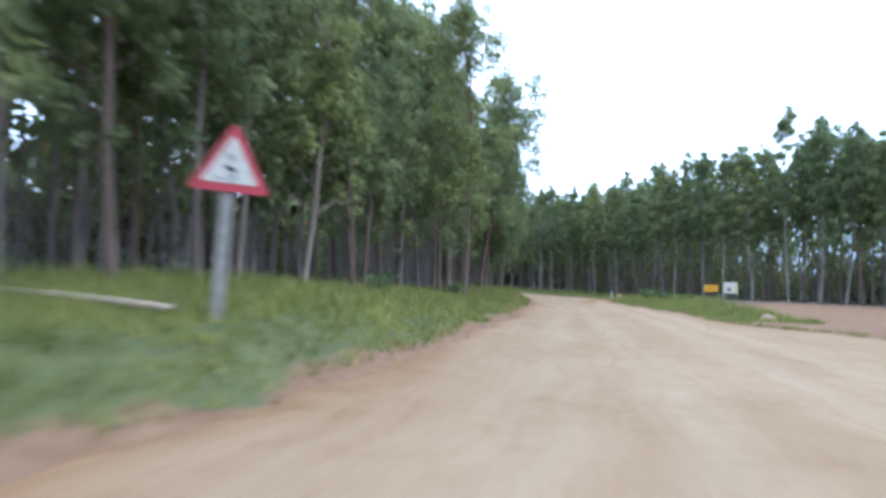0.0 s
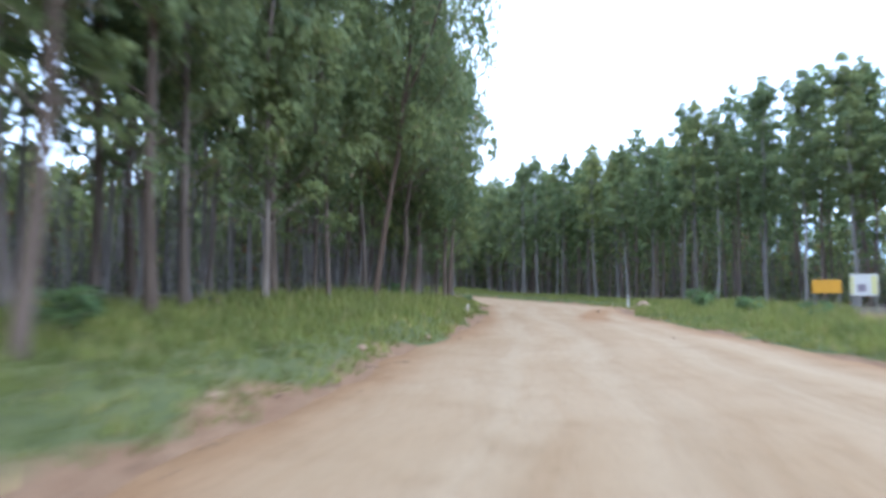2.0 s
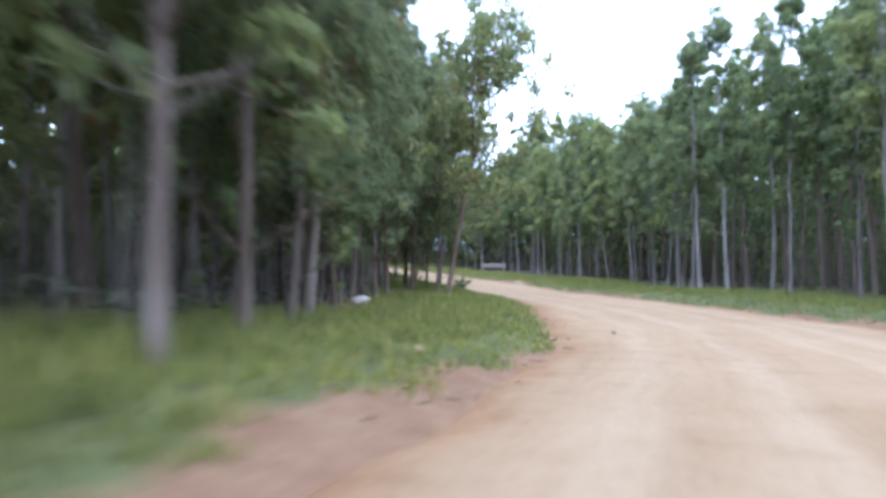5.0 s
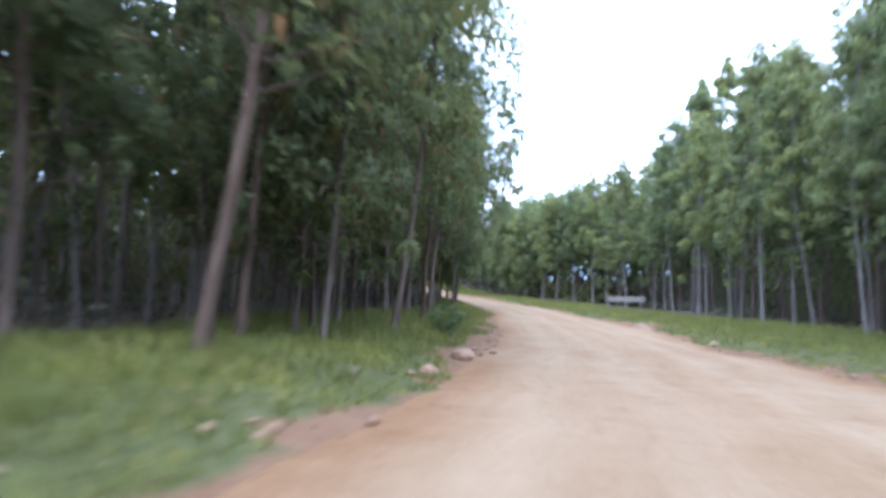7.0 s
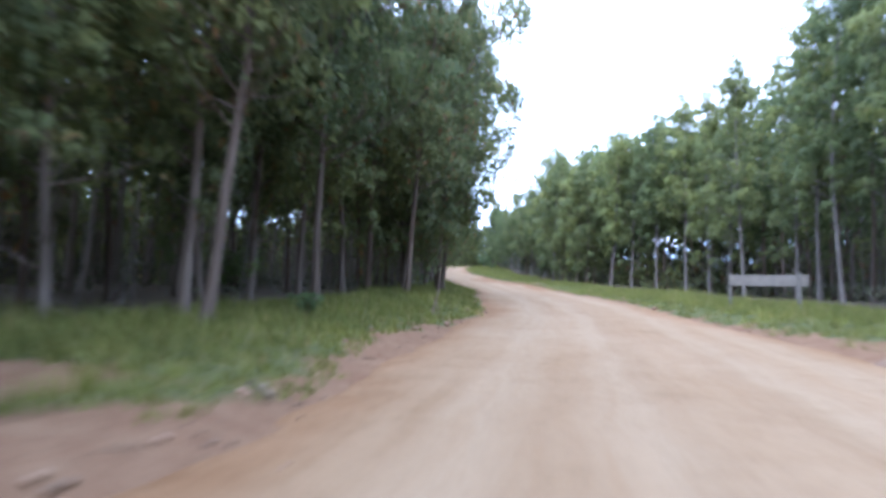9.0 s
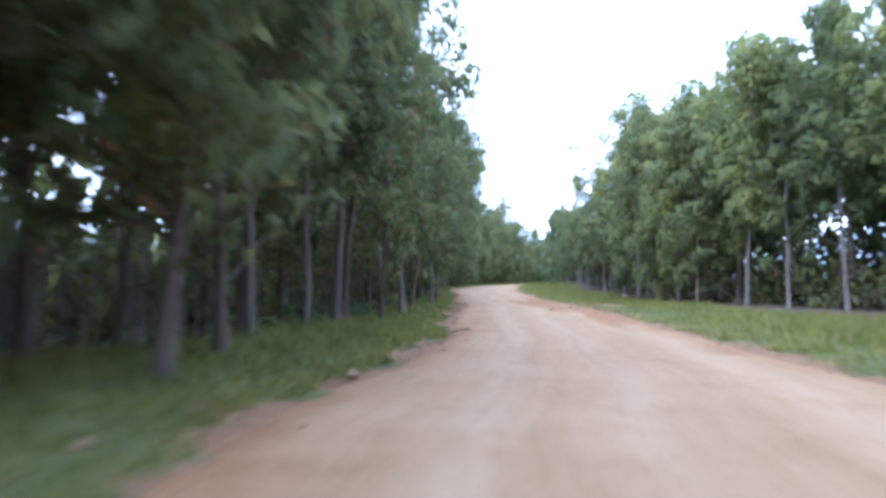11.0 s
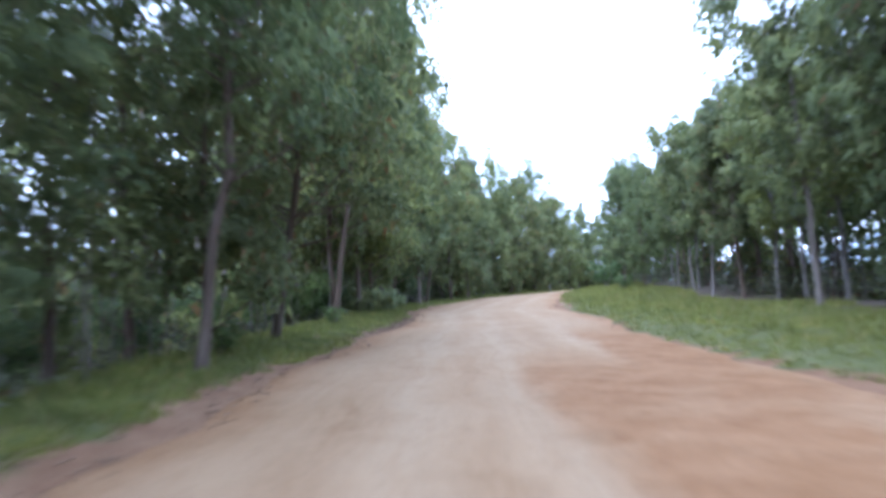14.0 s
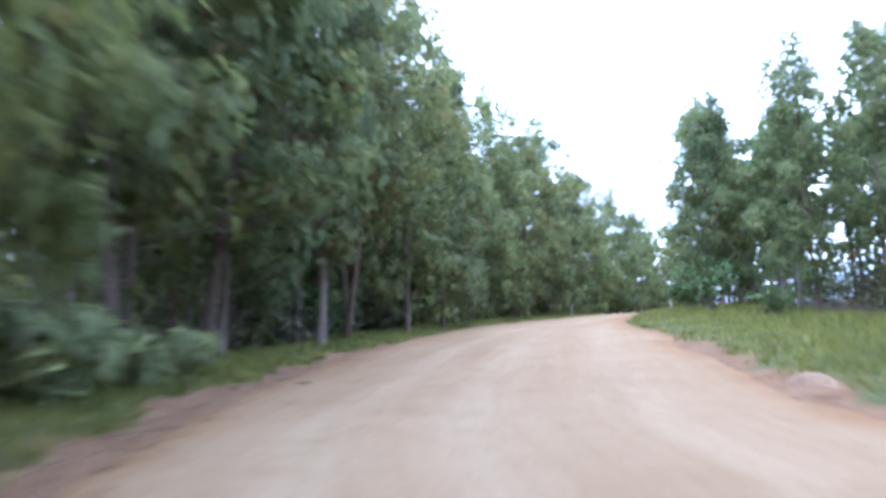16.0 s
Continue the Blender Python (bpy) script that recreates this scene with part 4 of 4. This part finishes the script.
def bush_meshes(seed, w, h, count, leaf, fern=False):
    r = np.random.RandomState(seed)
    tubes, cen, rad = [], [], []
    for k in range(9):
        a, q = r.uniform(0, 6.3), r.uniform(0.3, 1.0)
        tip = np.array([math.cos(a) * w * 0.5 * q, math.sin(a) * w * 0.5 * q, h * r.uniform(0.55, 0.95)])
        mid = tip * np.array([0.4, 0.4, 0.6])
        tubes.append(tube([(0, 0, -0.1), mid, tip], [0.025, 0.016, 0.006], 4))
        cen += [tip, mid + r.normal(0, 0.08, 3)]
        rad += [h * 0.27, h * 0.24]
    stems = mesh_from("woody_base", *join_tubes(tubes), M_BARK_VEILED, smooth=True)
    v, f, ln = leaves_at(r, cen, rad, count, leaf, leaf * (0.5 if not fern else 0.28), droop=0.25 if not fern else 0.45)
    return stems, mesh_from("leaves", v, f, M_FERN if fern else M_BUSH, True, ln)


def make_bush(meshes, name, label, category, group):
    root = new(name)
    for nm, me in zip(("woody_base", "foliage"), meshes):
        new(nm, me).parent = root
    return tagged(root, label, category, group)


SHRUB = make_bush(bush_meshes(760, 3.6, 2.6, 3600, 0.15), "shrub", "tall bright green shrub among the roadside trunks", "shrub", "bushes in the verges")
BUSHES = [make_bush(bush_meshes(700 + k, 1.5 + 0.3 * k, 1.0 + 0.2 * k, 700, 0.17), "bush", "low green bush growing in the verge", "bush", "bushes in the verges") for k in range(3)]
FERNS = [make_bush(bush_meshes(740 + k, 1.9, 0.9, 800, 0.34, True), "bracken_clump", "pale green bracken fronds beside the road", "fern", "bracken beside the road") for k in range(2)]


def set_down(src, s, off, scale=1.0, turn=0.0, sink=0.05, first=False):
    x, y = (float(v[0]) for v in along(np.array([s]), np.array([off])))
    m = Matrix.Translation((x, y, height(x, y) - sink)) @ Euler((0, 0, turn)).to_matrix().to_4x4()
    if first:
        src.matrix_basis = m
        ob = src
    else:
        ob = copy_thing(src, m)
    ob.scale = (scale, scale, scale)
    return ob


BUSH_AT = ((0, 112.0, -6.3, 0.9),  (2, 99.5, 9.5, 0.55), (0, 105.0, 9.4, 0.75), (1, 110.5, 8.8, 0.85), (2, 114.0, 10.0, 0.7), (0, 92.0, 8.8, 0.5), (0, 121.5, -3.6, 0.55),
           (1, 172.5, -4.3, 0.75), (2, 200.5, -10.3, 1.15), (2, 245.5, -6.4, 0.5), (0, 262.0, -6.0, 0.5), (1, 271.0, -5.4, 0.5), (2, 281.0, -5.0, 0.5),
            (2, 320.0, 7.0, 1.6), (0, 326.0, 6.0, 1.4), (1, 314.0, 9.0, 0.9), (2, 333.0, -7.0, 1.6), (0, 342.0, -6.5, 1.5), (1, 308.0, -6.6, 1.4),
           (0, 84.0, -6.9, 0.7), (2, 70.0, -7.4, 0.7), (0, 196.0, -6.2, 0.6), (1, 226.0, -6.2, 0.6), (2, 235.0, -6.4, 0.5))
seen_first = set()
for k, s, off, sc in BUSH_AT:
    set_down(BUSHES[k], s, off, sc, s, first=k not in seen_first)
    seen_first.add(k)
set_down(SHRUB, 289.8, -7.6, 1.0, 0.6, first=True)
for s, off, sc, turn in ((292.8, -8.4, 0.85, 2.4), (284.5, -7.6, 0.9, 1.1), (280.5, -8.8, 1.1, 3.3), (275.0, -9.2, 1.0, 4.7), (270.0, -9.6, 0.9, 5.6), (286.5, -9.6, 1.2, 0.2), (258.0, -12.0, 0.9, 2.0), (251.0, -12.4, 1.0, 3.9)):
    set_down(SHRUB, s, off, sc, turn)
for k, (which, s, off, sc) in enumerate(((0, 290.6, -5.3, 1.2), (1, 292.2, -4.9, 1.3), (0, 293.8, -4.6, 1.2), (1, 295.4, -4.7, 1.1), (0, 293.0, -6.0, 1.5), (1, 297.0, -5.0, 0.9))):
    set_down(FERNS[which], s, off, sc, k * 1.3, first=k < 2)


# ---------------------------------------------------------------- stones, clods, sticks
def stone_mesh(seed, material, name="stone", squash=0.6):
    r = np.random.RandomState(seed)
    bm = bmesh.new()
    bmesh.ops.create_icosphere(bm, subdivisions=2, radius=0.5)
    off = Vector(r.uniform(-50, 50, 3))
    for v in bm.verts:
        k = 1 + 0.45 * noise.noise(v.co * 1.6 + off) + 0.15 * noise.noise(v.co * 4.5 + off)
        v.co *= k
        v.co.z *= squash
    me = bpy.data.meshes.new(name)
    bm.to_mesh(me)
    bm.free()
    me.materials.append(material)
    return me


STONES = [stone_mesh(20 + k, M_ROCK, squash=0.5 + 0.1 * k) for k in range(4)]
CLODS = [stone_mesh(40 + k, M_CLOD, "clod", 0.5) for k in range(3)]


def scatter(name, me, s, off, size, turn, label, category, group, sink=0.25, on_road=False):
    x, y = (float(v[0]) for v in along(np.array([s]), np.array([off])))
    z = float(np.interp(s, FSTA, FINE[:, 2])) if on_road else height(x, y)
    ob = new(name, me)
    ob.location, ob.rotation_euler, ob.scale = (x, y, z + size * (0.5 - sink) * 0.5), (0, 0, turn), (size, size * 0.85, size)
    return tagged(ob, label, category, group)


scatter("rock", STONES[1], 166.9, -3.05, 0.64, 0.4, "large sandy rock at the edge of the road", "rock", "rocks at the road edge")
scatter("rock", STONES[2], 162.2, -2.9, 0.42, 1.4, "half-buried sandy rock at the edge of the road", "rock", "rocks at the road edge")
M_CHALK = plain_material("pale_stone", (0.42, 0.40, 0.36), 0.9, 5.0, 0.25, 0.5)
scatter("rock", stone_mesh(61, M_CHALK, squash=0.4), 147.3, -10.2, 1.0, 2.0, "pale flat rock lying in the verge grass", "rock", "rocks at the road edge")
scatter("rock", STONES[3], 87.0, 8.4, 0.55, 0.8, "pale rock lying in the verge grass", "rock", "rocks at the road edge")
scatter("rock", STONES[1], 293.0, 5.6, 0.28, 0.2, "pale rock at the bend of the road", "rock", "rocks at the road edge")
scatter("rock", STONES[2], 271.0, 11.8, 0.6, 2.6, "pale rock under the trees", "rock", "rocks at the road edge")
rs = np.random.RandomState(12)
for k in range(120):
    s = rs.uniform(52, 300) if k % 2 else rs.uniform(138, 200)
    left = rs.uniform() < 0.7
    off = float(left_edge(np.array([s]))[0]) + rs.normal(-0.35, 0.45) if left else float(right_edge(np.array([s]))[0]) + rs.normal(0.1, 0.3)
    scatter("stone", STONES[k % 4], s, off, rs.uniform(0.06, 0.22), rs.uniform(0, 6.3), "small sandy stone on the crumbling road edge", "stone", "stones along the road edge")
for k, (s, off, size) in enumerate(((248.1, 1.7, 0.16), (251.4, 3.1, 0.18), (243.9, 3.5, 0.16), (248.5, 0.0, 0.10), (95.0, 3.5, 0.10), (70.0, 4.2, 0.09), (66.0, 0.4, 0.07), (75.0, 2.2, 0.07), (140.0, -1.4, 0.16),
                                    (183.2, -3.1, 0.16), (168.5, -2.8, 0.12), (171.0, -2.9, 0.1), (184.5, -2.8, 0.11), (117.0, 4.6, 0.2))):
    scatter("clod", CLODS[k % 3], s, off, size, k * 1.1, "dark clod of earth lying on the dirt road", "clod", "clods on the road", on_road=True)


def stick(name, pts, radii, s, off, turn, label, category, forks=(), lift=0.05):
    """A bleached log or branch with its forks, lying in the verge."""
    tubes = [tube(pts, radii, 8)]
    for f in forks:
        tubes.append(tube(f, [radii[1] * 0.7, radii[1] * 0.5, radii[1] * 0.25], 6))
    v, q = join_tubes(tubes)
    ob = new(name, mesh_from(name, v, q, M_WOOD, smooth=True))
    x, y = (float(a[0]) for a in along(np.array([s]), np.array([off])))
    ob.location, ob.rotation_euler = (x, y, height(x, y) + lift), (0, 0, turn)
    return tagged(ob, label, category)


stick("fallen_log", [(-0.6, 0, -0.02), (-0.58, 0, 0.0), (0, 0.01, 0.17), (0.55, 0, 0.34), (0.57, 0, 0.35)], [0.01, 0.085, 0.08, 0.07, 0.01], 106.6, -2.42, 1.45, "bleached log end lying on the eroded bank", "log")
stick("fallen_log", [(-1.75, 0.05, 0.10), (-1.7, 0.05, 0.10), (0, 0.0, 0.02), (1.55, 0.04, -0.09), (1.6, 0.04, -0.09)], [0.01, 0.055, 0.065, 0.05, 0.01], 53.6, -7.3, -0.31, "long pale fallen log in the grass under the trees", "log", lift=0.16)
stick("forked_stick", [(0, 0, -0.1), (0.05, 0.02, 0.25), (0.16, 0.05, 0.72)], [0.035, 0.03, 0.018], 199.6, -3.6, 0.6, "bleached forked stick standing in the verge", "stick",
      forks=([(0.05, 0.02, 0.25), (-0.06, 0.0, 0.08), (-0.16, 0, -0.08)], [(0.09, 0.03, 0.42), (0.14, 0.0, 0.2), (0.17, 0, -0.08)]))
for k, (s, off, turn, ln) in enumerate(((245.2, -3.6, 0.9, 1.3), (251.6, -3.4, 2.2, 0.9), (247.5, -4.6, 2.6, 2.4), (232.3, -2.6, 0.3, 0.7), (241.0, -3.3, 1.9, 0.8), (160.0, -3.6, 2.0, 0.9), (186.5, -3.2, 2.5, 0.8), (258.0, -3.4, 0.5, 1.0))):
    stick("fallen_branch", [(-ln / 2, 0, 0), (0, ln * 0.06, 0.04), (ln / 2, 0, 0.06)], [0.03, 0.026, 0.012], s, off, turn, "dry fallen branch on the edge of the road", "branch",
          forks=([(0, ln * 0.06, 0.04), (ln * 0.2, ln * 0.2, 0.1), (ln * 0.4, ln * 0.3, 0.05)],), lift=0.03)


def soil_mound(s, off, length, width, tall, turn, seed):
    """A low ridge of loose soil left by the grader."""
    n, m = 22, 10
    r = np.random.RandomState(seed)
    u, w = np.meshgrid(np.linspace(-1, 1, n), np.linspace(-1, 1, m), indexing="ij")
    x, y = u * length / 2, w * width / 2
    z = (tall + 0.34) * np.clip(1 - u ** 2, 0, 1) * np.clip(1 - w ** 2, 0, 1) ** 1.3 * (0.8 + 0.4 * np.sin(u * 5 + seed)) + bumps(x.ravel() * 9, y.ravel() * 9, seed, 0.05).reshape(n, m) * (1 - w ** 2)
    i, j = np.meshgrid(np.arange(n - 1), np.arange(m - 1), indexing="ij")
    a = (i * m + j).ravel()
    me = mesh_from("soil_mound", np.stack([x.ravel(), y.ravel(), z.ravel() - 0.34], 1), np.stack([a, a + m, a + m + 1, a + 1], 1), M_HEAP, smooth=True)
    ob = new("soil_mound", me)
    px, py = (float(v[0]) for v in along(np.array([s]), np.array([off])))
    ob.location, ob.rotation_euler = (px, py, height(px, py)), (0, 0, turn)
    tagged(ob, "low mound of loose reddish soil along the road edge", "soil mound", "soil mounds")


M_HEAP = plain_material("loose_soil", (0.255, 0.170, 0.115), 0.95, 4.0, 0.3, 0.7)
soil_mound(193.0, 5.9, 6.0, 1.3, 0.22, 2.05, 3)
soil_mound(181.0, 6.2, 7.0, 0.9, 0.06, 1.85, 5)
soil_mound(119.0, 7.6, 5.0, 1.6, 0.28, 1.5, 7)
soil_mound(78.0, 8.2, 5.0, 1.4, 0.25, 1.3, 9)
soil_mound(295.0, 5.5, 5.0, 0.9, 0.10, 2.3, 13)
soil_mound(115.0, -2.3, 6.0, 0.6, 0.22, 1.55, 11)


def build_litter():
    """Fallen twigs, bark strips and crumbs of soil strewn along the edges of the road."""
    r = np.random.RandomState(47)
    n = 2300
    which = r.uniform(size=n)
    s = np.where(which < 0.35, r.uniform(222, 300, n), np.where(which < 0.6, r.uniform(50, 222, n), r.normal(284, 3.2, n)))
    left = (r.uniform(size=n) < 0.75) | (which >= 0.6)
    side = np.where(left, left_edge(s) + np.where(which < 0.6, r.normal(-0.05, 0.28, n), r.normal(-0.3, 0.27, n)), right_edge(s) + r.normal(0.1, 0.3, n))
    x, y = along(s, side)
    z = land(x, y, False)[0]
    bank = np.where(left, left_edge(s) - side, side - right_edge(s)) < 0
    z = np.where(bank, np.interp(s, FSTA, FINE[:, 2]) - 0.01, z) + 0.015
    tubes = []
    for px, py, pz in zip(x, y, z):
        a, ln = r.uniform(0, 6.3), 0.05 + 0.36 * r.uniform() ** 4
        d = np.array([math.cos(a), math.sin(a), 0.0]) * ln
        w = r.uniform(0.006, 0.016)
        p = np.array([px, py, pz])
        tubes.append(tube([p - d * 0.5, p + np.array([0, 0, 0.3 * w]) + r.normal(0, 0.05, 3) * ln * np.array([1, 1, 0.3]), p + d * 0.5], [w * 0.4, w, w * 0.3], 4))
    tagged(new("roadside_litter", mesh_from("roadside_litter", *join_tubes(tubes), M_CLOD, smooth=True)), "dark fallen twigs and bark strewn along the road edge", "litter", kind="stuff")


build_litter()


# ---------------------------------------------------------------- signs and posts
def prism(points, depth, bevel=0.0):
    """A flat polygon in x, z given a thickness along y."""
    bm = bmesh.new()
    f = bm.faces.new([bm.verts.new((x, -depth / 2, z)) for x, z in points])
    r = bmesh.ops.extrude_face_region(bm, geom=[f])
    bmesh.ops.translate(bm, verts=[g for g in r["geom"] if isinstance(g, bmesh.types.BMVert)], vec=(0, depth, 0))
    bmesh.ops.recalc_face_normals(bm, faces=bm.faces)
    if bevel:
        bmesh.ops.bevel(bm, geom=list(bm.edges), offset=bevel, segments=2, affect="EDGES", profile=0.5)
    return bm


def round_triangle(side, corner):
    h = side * math.sqrt(3) / 2
    pts = [(-side / 2, 0), (side / 2, 0), (0, h)]
    cx, cz = 0, h / 3
    out = []
    for k, (x, z) in enumerate(pts):
        a0 = math.atan2(z - cz, x - cx)
        ix, iz = x - math.cos(a0) * corner * 2, z - math.sin(a0) * corner * 2
        for d in (-60, -20, 20, 60):
            a = a0 + radians(d)
            out.append((ix + math.cos(a) * corner, iz + math.sin(a) * corner))
    return out


def warning_sign(x, y, z, turn):
    root = new("warning_sign")
    root.matrix_basis = pose(x, y, z, 0, 0, turn)
    bm = bmesh.new()
    box(bm, (0.17, 0.15, 3.4), Matrix.Translation((0.0, 0.10, 0.95)) @ Euler((0, radians(3), 0)).to_matrix().to_4x4(), 0.02)
    part("post", bm, M_POST, root, "weathered grey timber post")
    face = Matrix.Translation((0.08, 0.0, 1.98)) @ Euler((0, radians(5), 0)).to_matrix().to_4x4()

    def plate(name, bmx, mat, lab, dy):
        bmesh.ops.transform(bmx, matrix=face @ Matrix.Translation((0, dy, 0)), verts=bmx.verts)
        return part(name, bmx, mat, root, lab)

    plate("border", prism(round_triangle(1.22, 0.05), 0.012), M_RED, "red triangular border", 0.0)
    inner = [(px, 0.13 + pz) for px, pz in round_triangle(0.84, 0.03)]
    panel = plate("panel", prism(inner, 0.008), M_OFFWHITE, "weathered white panel", -0.012)
    bird = [(-0.10, 0.36), (-0.02, 0.40), (0.02, 0.37), (0.10, 0.33), (0.06, 0.31), (0.10, 0.28), (0.0, 0.31), (-0.05, 0.33)]
    ob = plate("symbol", prism(bird, 0.006), M_BLACK, "small dark symbol", -0.02)
    ob.parent = panel
    for k, (sx, sz, w, h) in enumerate(((0.05, 0.22, 0.10, 0.16), (-0.03, 0.52, 0.14, 0.10), (-0.15, 0.19, 0.12, 0.05))):
        smear = [(sx - w * 0.5, sz - h * 0.4), (sx + w * 0.4, sz - h * 0.5), (sx + w * 0.5, sz + h * 0.3), (sx + w * 0.1, sz + h * 0.5), (sx - w * 0.4, sz + h * 0.4)]
        plate("stain", prism(smear, 0.003), M_STAIN, "faded grey smear", -0.0165 - 0.0002 * k).parent = panel
    for dx in (-0.06, 0.06):
        b = bmesh.new()
        box(b, (0.035, 0.05, 0.05), face @ Matrix.Translation((dx - 0.08, 0.03, 0.25)), 0.006)
        part("bracket", b, M_STEEL, root)
    return tagged(root, "red and white triangular warning sign on a grey timber post", "road sign")


warning_sign(-11.69, 1.35, 0.65, 3)


def board_sign(x, y, z, turn, w, h, low, mat, label, mark=False):
    root = new("board_sign")
    root.matrix_basis = pose(x, y, z, 0, 0, turn)
    for sx in (-0.42, 0.42):
        bm = bmesh.new()
        box(bm, (0.07, 0.07, low + h + 0.5), Matrix.Translation((sx * w, 0.05, (low + h) / 2 - 0.2)), 0.008)
        part("post", bm, M_POST, root)
    bm = bmesh.new()
    box(bm, (w, 0.03, h), Matrix.Translation((0, 0, low + h / 2)), 0.008)
    panel = part("panel", bm, mat, root)
    if mark:
        bm = bmesh.new()
        box(bm, (w * 0.3, 0.008, h * 0.36), Matrix.Translation((-w * 0.08, -0.019, low + h * 0.36)), 0.002)
        part("emblem", bm, M_DIM, panel, "dull dark emblem")
        for sx, sw in ((-0.42, 0.12), (0.36, 0.18)):
            bm = bmesh.new()
            box(bm, (w * sw, 0.008, h * 0.86), Matrix.Translation((w * sx, -0.019, low + h * 0.5)), 0.002)
            part("edge_stripe", bm, M_PALE, panel, "pale yellow edge stripe")
    return tagged(root, label, "sign board")


M_DIM = plain_material("dull_emblem", (0.16, 0.14, 0.17), 0.6, 8.0, 0.4, 0.05)
M_PALE = plain_material("pale_yellow_paint", (0.400, 0.384, 0.160), 0.5, 4.0, 0.1, 0.05)
board_sign(18.2, 52.3, height(18.2, 52.3), -22, 1.15, 1.0, 0.75, M_WHITE, "white board with a dark emblem on short posts", True)
board_sign(16.5, 52.4, height(16.5, 52.4), -20, 1.2, 0.62, 0.85, M_YELLOW, "yellow-orange board on short posts in the grass")


def marker_post(x, y):
    root = new("marker_post")
    root.location = (x, y, height(x, y))
    bm = bmesh.new()
    bmesh.ops.create_cone(bm, cap_ends=True, segments=14, radius1=0.075, radius2=0.07, depth=1.1, matrix=Matrix.Translation((0, 0, 0.3)))
    bmesh.ops.bevel(bm, geom=[e for e in bm.edges if e.calc_length() < 0.05], offset=0.012, segments=2, affect="EDGES")
    part("shaft", bm, M_WHITE, root)
    bm = bmesh.new()
    bmesh.ops.create_cone(bm, cap_ends=True, segments=14, radius1=0.079, radius2=0.079, depth=0.09, matrix=Matrix.Translation((0, 0, 0.68)))
    part("band", bm, M_BOARD, root, "dull grey band")
    return tagged(root, "short white roadside marker post", "post")


marker_post(11.5, 66.9)
marker_post(-86.9, 258.0)
marker_post(-79.3, 258.5)


def notice_board(a, b, top):
    """A long low board on two posts, seen from behind."""
    ax, ay, bx, by = *a, *b
    root = new("long_board")
    turn = math.degrees(math.atan2(by - ay, bx - ax))
    gz = height((ax + bx) / 2, (ay + by) / 2)
    root.matrix_basis = pose((ax + bx) / 2, (ay + by) / 2, gz, 0, 0, turn)
    ln = math.hypot(bx - ax, by - ay)
    t = top - gz
    for k, sx in enumerate((-0.46, 0.38)):
        bm = bmesh.new()
        bmesh.ops.create_cone(bm, cap_ends=True, segments=10, radius1=0.075, radius2=0.065, depth=t + 0.45, matrix=Matrix.Translation((sx * ln, -0.10 if k else 0.09, (t + 0.45) / 2 - 0.4)))
        part("post", bm, M_POST, root)
    for k in range(3):
        bm = bmesh.new()
        box(bm, (ln * (0.96 - 0.01 * k), 0.04, 0.155), Matrix.Translation((0.01 * k, 0, t - 0.11 - 0.162 * k)) @ Euler((0, radians(0.25 * (k - 1)), 0)).to_matrix().to_4x4(), 0.008)
        part("plank", bm, M_BOARD, root)
    return tagged(root, "long weathered grey plank board on two round posts", "sign board")


notice_board((-9.4, 156.3), (-6.0, 156.2), 3.5)
